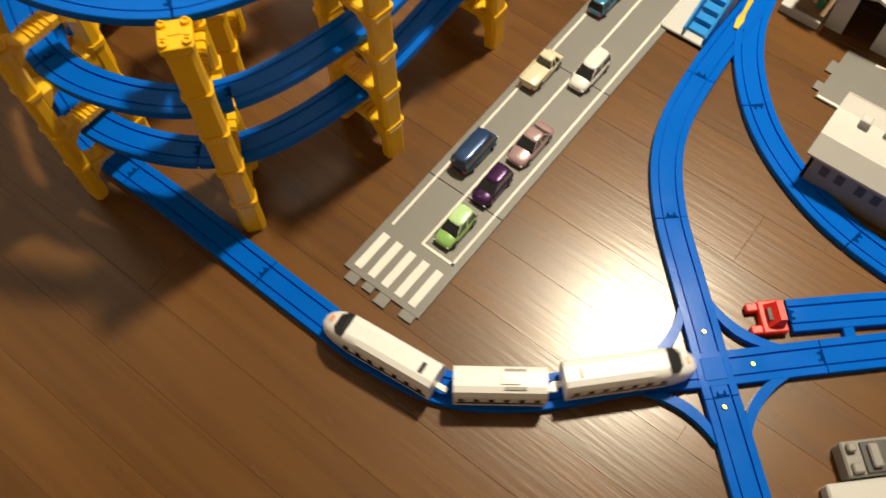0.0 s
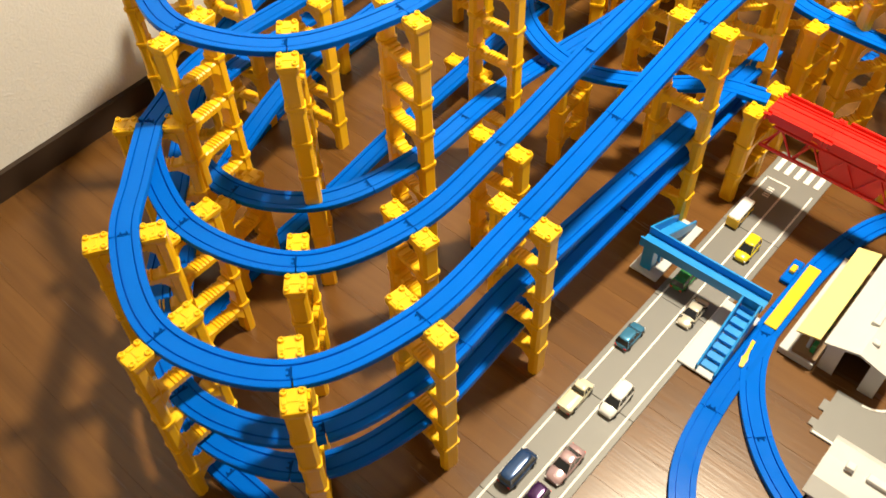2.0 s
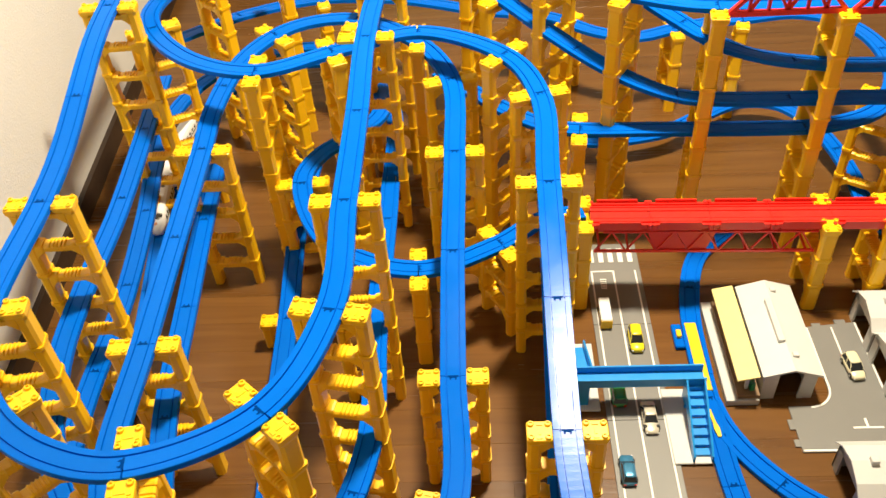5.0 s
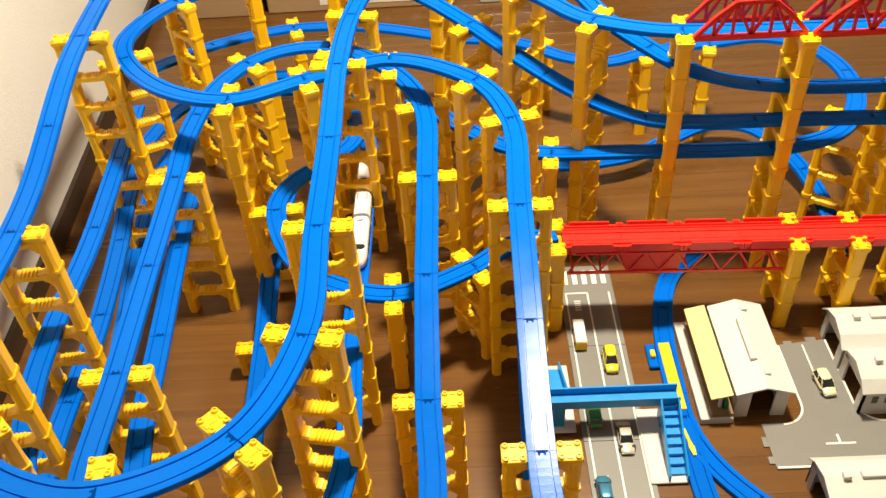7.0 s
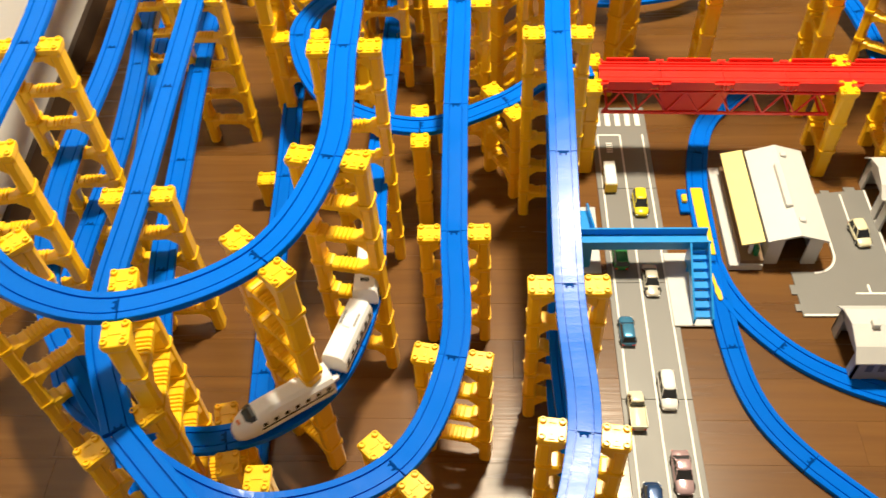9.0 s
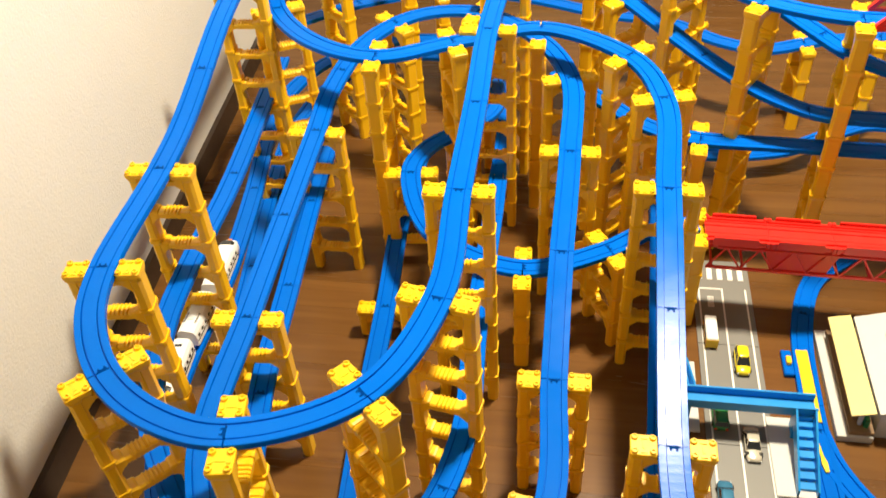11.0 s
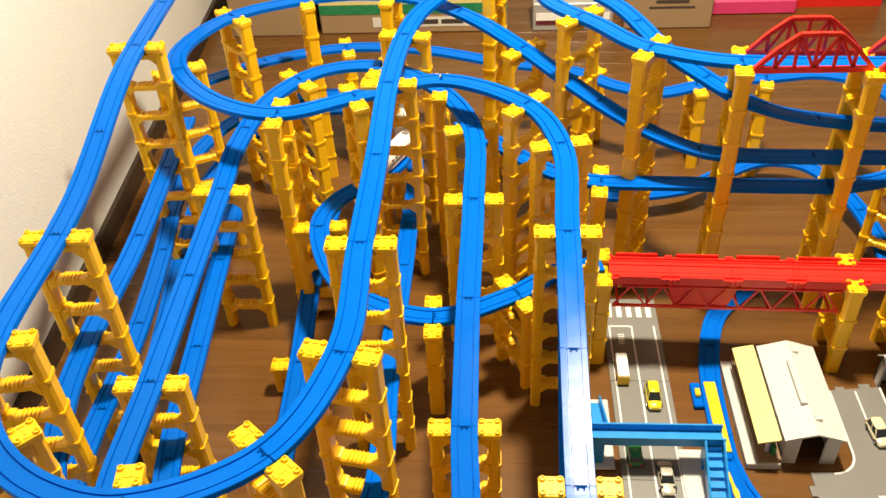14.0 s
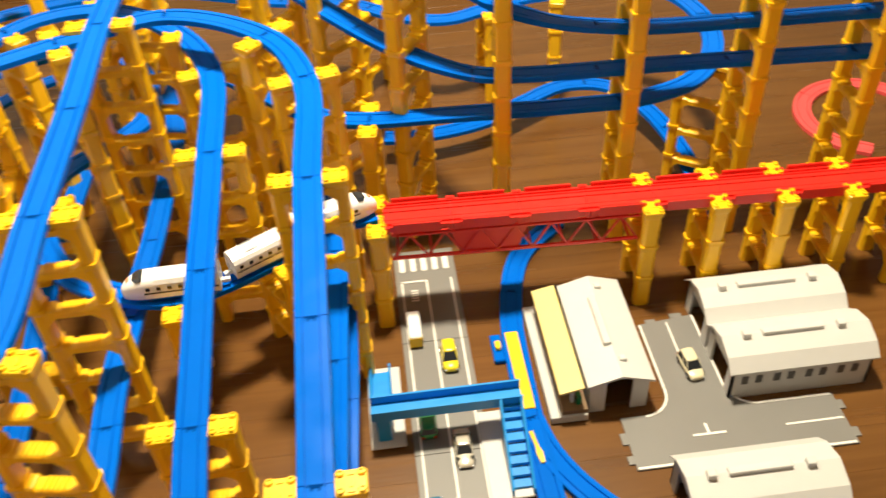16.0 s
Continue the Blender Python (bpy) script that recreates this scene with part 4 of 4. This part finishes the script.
shed("white toy train shed with two curved roofs side by side", 0.462, 0.690, 0.632, 0.838, 2, 0.060, 0.088, OFFWHITE, OFFWHITE)
shed("cream-roofed toy train shed with grey walls", 0.333, 0.540, 0.405, 0.512, 1, 0.058, 0.086, GREYP, OFFWHITE, 8)
hut = thing("toy_platform", "grey and cream plastic toy platform piece on the floor", "toy building", pose(0.518, 0.143, 0, 0, 0, 45))
bm = bmesh.new()
box(bm, 0, 0.065, -0.036, 0, 0, 0.024)
part("grey_block", bevelled(bm, 0.002), GREYP, hut)
bm = bmesh.new()
for x0, x1, y0, y1, z in ((0.004, 0.013, -0.012, -0.003, 0.031), (0.004, 0.016, -0.033, -0.022, 0.029), (0.024, 0.034, -0.030, -0.006, 0.032), (0.046, 0.060, -0.032, -0.004, 0.030)):
    box(bm, x0, x1, y0, y1, 0.022, z)
part("moulded_ridges", bevelled(bm, 0.0015), GREYP, hut)
bm = bmesh.new()
box(bm, 0.018, 0.046, -0.034, -0.003, 0.023, 0.0262)
part("dark_inlay", bevelled(bm, 0.001), DGREY, hut)
bm = bmesh.new()
box(bm, -0.024, 0.055, -0.085, -0.038, 0, 0.020)
part("cream_block", bevelled(bm, 0.002), OFFWHITE, hut)


# ---- boxes at the back of the room ----
def carton(label, x0, x1, y0, y1, h, m, name="cardboard_box"):
    th = thing(name, label, "box")
    bm = bmesh.new()
    box(bm, x0, x1, y0, y1, 0, h)
    part("box_body", bevelled(bm, 0.004), m, th)
    for a, b in ((y0, (y0 + y1) / 2 - 0.001), ((y0 + y1) / 2 + 0.001, y1)):
        bm = bmesh.new()
        box(bm, x0, x1, a, b, h + 0.0005, h + 0.004)
        part("flap", bm, m, th)
    return th


def words(th, body, x, y, z, size, m, name="printed_text"):
    cu = bpy.data.curves.new(name, "FONT")
    cu.body, cu.size, cu.align_x, cu.extrude = body, size, "CENTER", 0.0003
    cu.materials.append(m)
    ob = new(name, cu)
    ob.parent = th
    ob.matrix_basis = pose(x, y, z, 90, 0, 0)


INK = mat("dark_print", (0.05, 0.035, 0.025), 0.8)
c1 = carton("plain brown cardboard carton with dark printing", 0.166, 0.436, 2.31, 2.58, 0.26, CARD)
words(c1, "10H×12P入り", 0.30, 2.3085, 0.115, 0.034, INK)
for x0, x1, z0, z1 in ((0.21, 0.25, 0.18, 0.20), (0.33, 0.40, 0.18, 0.20), (0.25, 0.37, 0.155, 0.162), (0.26, 0.36, 0.085, 0.095), (0.24, 0.38, 0.068, 0.074)):
    bm = bmesh.new()
    box(bm, x0, x1, 2.3086, 2.3102, z0, z1)
    part("print_bar", bm, INK, c1)
c2 = carton("brown cardboard parcel box with green, yellow and white bands", -0.80, -0.20, 2.31, 2.62, 0.20, CARD)
for z0, z1, m in ((0.066, 0.098, GREEN), (0.0985, 0.108, CREAM), (0.1085, 0.190, CARDW)):
    bm = bmesh.new()
    box(bm, -0.798, -0.202, 2.3085, 2.3102, z0, z1)
    part("printed_band", bm, m, c2)
bm = bmesh.new()
box(bm, -0.63, -0.31, 2.3085, 2.3102, 0.022, 0.054)
part("paper_label", bm, CARDW, c2, "white printed paper label")
for x0, x1 in ((-0.60, -0.585), (-0.56, -0.50), (-0.49, -0.42), (-0.41, -0.34)):
    bm = bmesh.new()
    box(bm, x0, x1, 2.3077, 2.3095, 0.031, 0.046)
    part("print_bar", bm, INK, c2)
c3 = carton("brown cardboard box against the wall", -1.09, -0.82, 2.30, 2.62, 0.20, CARD)
c4 = thing("clear_case", "clear plastic case with a toy train set inside", "box")
bm = bmesh.new()
box(bm, -0.12, 0.13, 2.31, 2.44, 0, 0.09)
part("case_body", bevelled(bm, 0.003), mat("grey_clear_plastic", (0.35, 0.34, 0.33), 0.15), c4)
bm = bmesh.new()
box(bm, -0.11, 0.12, 2.3085, 2.311, 0.035, 0.06)
part("white_train_print", bm, WHITE, c4)
bm = bmesh.new()
box(bm, -0.11, 0.12, 2.3085, 2.311, 0.02, 0.033)
part("dark_train_print", bm, mat("maroon_print", (0.12, 0.02, 0.03), 0.4), c4)
tray = thing("pink_tray", "bright pink plastic toy tray", "toy box")
bm = bmesh.new()
box(bm, 0.45, 0.72, 2.40, 2.60, 0, 0.05)
part("tray_body", bevelled(bm, 0.006), mat("hot_pink_plastic", (0.72, 0.05, 0.19), 0.4), tray)
for k in range(4):
    bm = bmesh.new()
    x = 0.48 + k * 0.055
    loft(bm, [[(x - 0.03, 2.44, 0.05), (x + 0.03, 2.44, 0.05), (x + 0.03, 2.52, 0.05), (x - 0.03, 2.52, 0.05)], [(x - 0.012, 2.45, 0.10), (x + 0.015, 2.46, 0.095), (x + 0.01, 2.51, 0.10), (x - 0.014, 2.50, 0.09)]])
    part("grey_toy", bm, DGREY, tray)
ramp = thing("orange_toy_track", "bent orange plastic toy car track", "toy track")
for k in range(2):
    bm = bmesh.new()
    ln = np.array(spline([(0.56, 2.55 + k * 0.05, 0.10), (0.66, 2.54 + k * 0.05, 0.085), (0.80, 2.50 + k * 0.05, 0.10), (1.0, 2.45 + k * 0.05, 0.10)], 0.03))
    sweep(bm, ln, [(-0.02, -0.004), (-0.02, 0.008), (-0.016, 0.008), (-0.016, 0.0), (0.016, 0.0), (0.016, 0.008), (0.02, 0.008), (0.02, -0.004)])
    part("orange_rail", bm, mat("orange_plastic", (0.80, 0.18, 0.02), 0.4), ramp)
bm = bmesh.new()
box(bm, 0.60, 1.0, 2.45, 2.60, 0, 0.08)
part("support", bm, RED, ramp)


# ---- the white train ----
def rounded(w, h, z0, y):
    return [(-w, y, z0), (w, y, z0), (w * 1.03, y, z0 + h * 0.45), (w * 0.98, y, z0 + h * 0.72), (w * 0.80, y, z0 + h * 0.92), (w * 0.45, y, z0 + h), (-w * 0.45, y, z0 + h), (-w * 0.80, y, z0 + h * 0.92), (-w * 0.98, y, z0 + h * 0.72), (-w * 1.03, y, z0 + h * 0.45)]


def train_car(lead, label):
    th = thing("train_car", label, "toy train", group="cars of the white train")
    L = 0.070 if lead else 0.0475
    b, h, z0 = 0.0172, 0.034, 0.008
    bm = bmesh.new()
    if lead:
        rings = [rounded(b, h, z0, -L), rounded(b, h, z0, L - 0.050)]
        for u, k, q in ((0.034, 0.99, 0.985), (0.022, 0.93, 0.90), (0.012, 0.80, 0.72), (0.005, 0.60, 0.54), (0.001, 0.34, 0.40), (0.0, 0.10, 0.30)):
            rings.append(rounded(b * k, h * q, z0, L - u))
    else:
        rings = [rounded(b, h, z0, -L), rounded(b, h, z0, L)]
    loft(bm, rings, smooth=lead)
    body = part("body", bm, WHITE, th)
    if lead:
        for f in body.data.polygons:
            f.use_smooth = f.area < 0.0002
    bm = bmesh.new()
    box(bm, -0.0150, 0.0150, -L + 0.004, L - (0.020 if lead else 0.004), 0.0022, 0.009)
    part("underframe", bevelled(bm, 0.001), BLUE, th, "blue plastic underframe")
    for sx in (-1, 1):
        n = 7 if lead else 6
        for i in range(n):
            y = -L + 0.010 + i * (2 * L - (0.050 if lead else 0.018)) / (n - 1)
            bm = bmesh.new()
            box(bm, sx * 0.0174 - 0.0012, sx * 0.0174 + 0.0008, y - 0.0028, y + 0.0028, 0.0235, 0.0285)
            part("side_window", bm, BLACK, th)
        bm = bmesh.new()
        box(bm, sx * 0.0175 - 0.0012, sx * 0.0175 + 0.0007, -L + 0.003, L - (0.034 if lead else 0.003), 0.0180, 0.0196)
        part("side_stripe", bm, BLACK, th)
        for y in (-L * 0.6, L * 0.45):
            part("wheel", wheel_mesh(0.0062)[0], None, th, m=pose(sx * 0.0102, y, 0.0046))
    if lead:
        bm = bmesh.new()
        back, mid, front = rounded(b * 0.995, h * 0.99, z0, L - 0.0375), rounded(b * 0.97, h * 0.955, z0, L - 0.030), rounded(b * 0.90, h * 0.865, z0, L - 0.0195)
        rings = []
        for i, bend in ((4, 0.15), (5, 0.9), (6, 0.9), (7, 0.15)):
            p, q, r = Vector(back[i]), Vector(mid[i]), Vector(front[i])
            r = q.lerp(r, 0.35 + 0.65 * bend)
            p = q.lerp(p, 0.4 + 0.2 * bend)
            out = Vector((p.x * 0.04, 0.0003, 0.0009))
            rings.append([p + out, q + out * 1.2, r + out * 1.3, r - out, q - out, p - out])
        loft(bm, rings)
        part("windscreen", bm, WINDOW, th, "black windscreen")
        bm = bmesh.new()
        box(bm, -0.006, 0.006, -L + 0.014, -L + 0.019, z0 + h - 0.001, z0 + h + 0.0008)
        part("roof_switch", bm, BLACK, th)
        bm = bmesh.new()
        box(bm, -0.0035, 0.0035, L - 0.014, L - 0.010, z0 + h * 0.60, z0 + h * 0.76)
        part("nose_mark", bm, mat("orange_mark", (0.75, 0.25, 0.1), 0.4), th)
    else:
        for sx in (-1, 1):
            bm = bmesh.new()
            box(bm, sx * 0.0095 - 0.0016, sx * 0.0095 + 0.0016, -0.026, -0.004, z0 + h * 0.94, z0 + h * 1.0)
            part("roof_groove", bm, GREYP, th)
        bm = bmesh.new()
        box(bm, -0.006, 0.006, -0.020, 0.0, z0 + h - 0.001, z0 + h + 0.0018)
        part("pantograph", bevelled(bm, 0.0006), WHITE, th)
    bm = bmesh.new()
    box(bm, -0.003, 0.003, -L - 0.012, -L + 0.002, 0.010, 0.015)
    part("coupling", bm, WHITE, th)
    return th


front_car = train_car(True, "white plastic toy bullet train front car with black windscreen")
middle_car = train_car(False, "white plastic toy bullet train middle car with windows")
rear_car = train_car(True, "white plastic toy bullet train rear car with black windscreen")

# ---- floor boards ----
BOARD = 0.0725


def floor_boards():
    floor = thing("floor", "glossy brown wooden floor of long boards", "floor", kind="structure")
    rng = random.Random(4)
    meshes = {}

    def board(length):
        if length not in meshes:
            bm = bmesh.new()
            e = 0.00006
            box(bm, -length / 2 + e, length / 2 - e, -BOARD / 2 + e, BOARD / 2 - e, -0.012, 0.0)
            top = [ed for ed in bm.edges if all(v.co.z > -0.001 for v in ed.verts)]
            bmesh.ops.bevel(bm, geom=top, offset=0.00022, segments=1, affect="EDGES")
            meshes[length] = mesh_of("floor_board", bm, WOOD)
        return meshes[length]

    rows = [-1.0 + i * BOARD for i in range(57)] + [-1.0 - i * BOARD for i in range(1, 9)]
    for y in rows:
        west = -1.085 - 0.06 * y
        x = -1.3 + rng.uniform(-0.8, 0)
        while x < 2.6:
            length = (1.82, 1.21, 2.42)[rng.choice((0, 0, 1, 2))]
            x0, x1 = max(x, west), min(x + length, 2.61)
            if x1 - x0 > 0.02:
                part("floor_board", board(round(x1 - x0, 3)), None, floor, m=pose((x0 + x1) / 2, y, 0))
            x += length


floor_boards()


# ---- the train's run ----
RUN = LINES["train"]
RUN_S = np.concatenate([[0], np.cumsum(np.linalg.norm(np.diff(RUN, axis=0), axis=1))])
# seconds and the metres that the train's nose has gone along its line
TIMES = [(0, 0.767), (0.5, 0.983), (1.5, 1.385), (3.5, 2.314), (4.5, 2.62), (6.8, 4.14), (7.0, 4.233), (9.0, 4.98), (9.5, 5.187), (9.7, 5.275), (11.8, 6.2), (12.0, 6.294), (12.5, 6.58), (13.5, 7.080), (13.7, 7.185), (14.2, 7.377), (14.5, 7.505), (16.0, 8.172)]


def on_run(s):
    p = Vector([float(np.interp(s, RUN_S, RUN[:, k])) for k in range(3)])
    if s > RUN_S[-1]:
        p = Vector(RUN[-1]) + Vector((s - RUN_S[-1], 0, 0))
    return p


def car_pose(s_front, s_back, flip):
    a, b = on_run(s_front), on_run(s_back)
    d = (a - b).normalized()
    mid = (a + b) / 2
    pitch = math.degrees(math.asin(d.z))
    yaw = math.degrees(math.atan2(-d.x, d.y))
    if flip:
        pitch, yaw = -pitch, yaw + 180
    return pose(mid.x, mid.y, mid.z + 0.0008, pitch, 0, yaw)


def motions():
    ts = [t for t, s in TIMES]
    ss = [s for t, s in TIMES]
    for ob, ahead, behind, flip in ((front_car, 0.028, 0.112, False), (middle_car, 0.1735, 0.2335, False), (rear_car, 0.297, 0.381, True)):
        rows = []
        for i in range(65):
            t = i * 0.25
            s = float(np.interp(t, ts, ss))
            rows.append((t, car_pose(s - ahead, s - behind, flip)))
        walk(ob, rows)


motions()
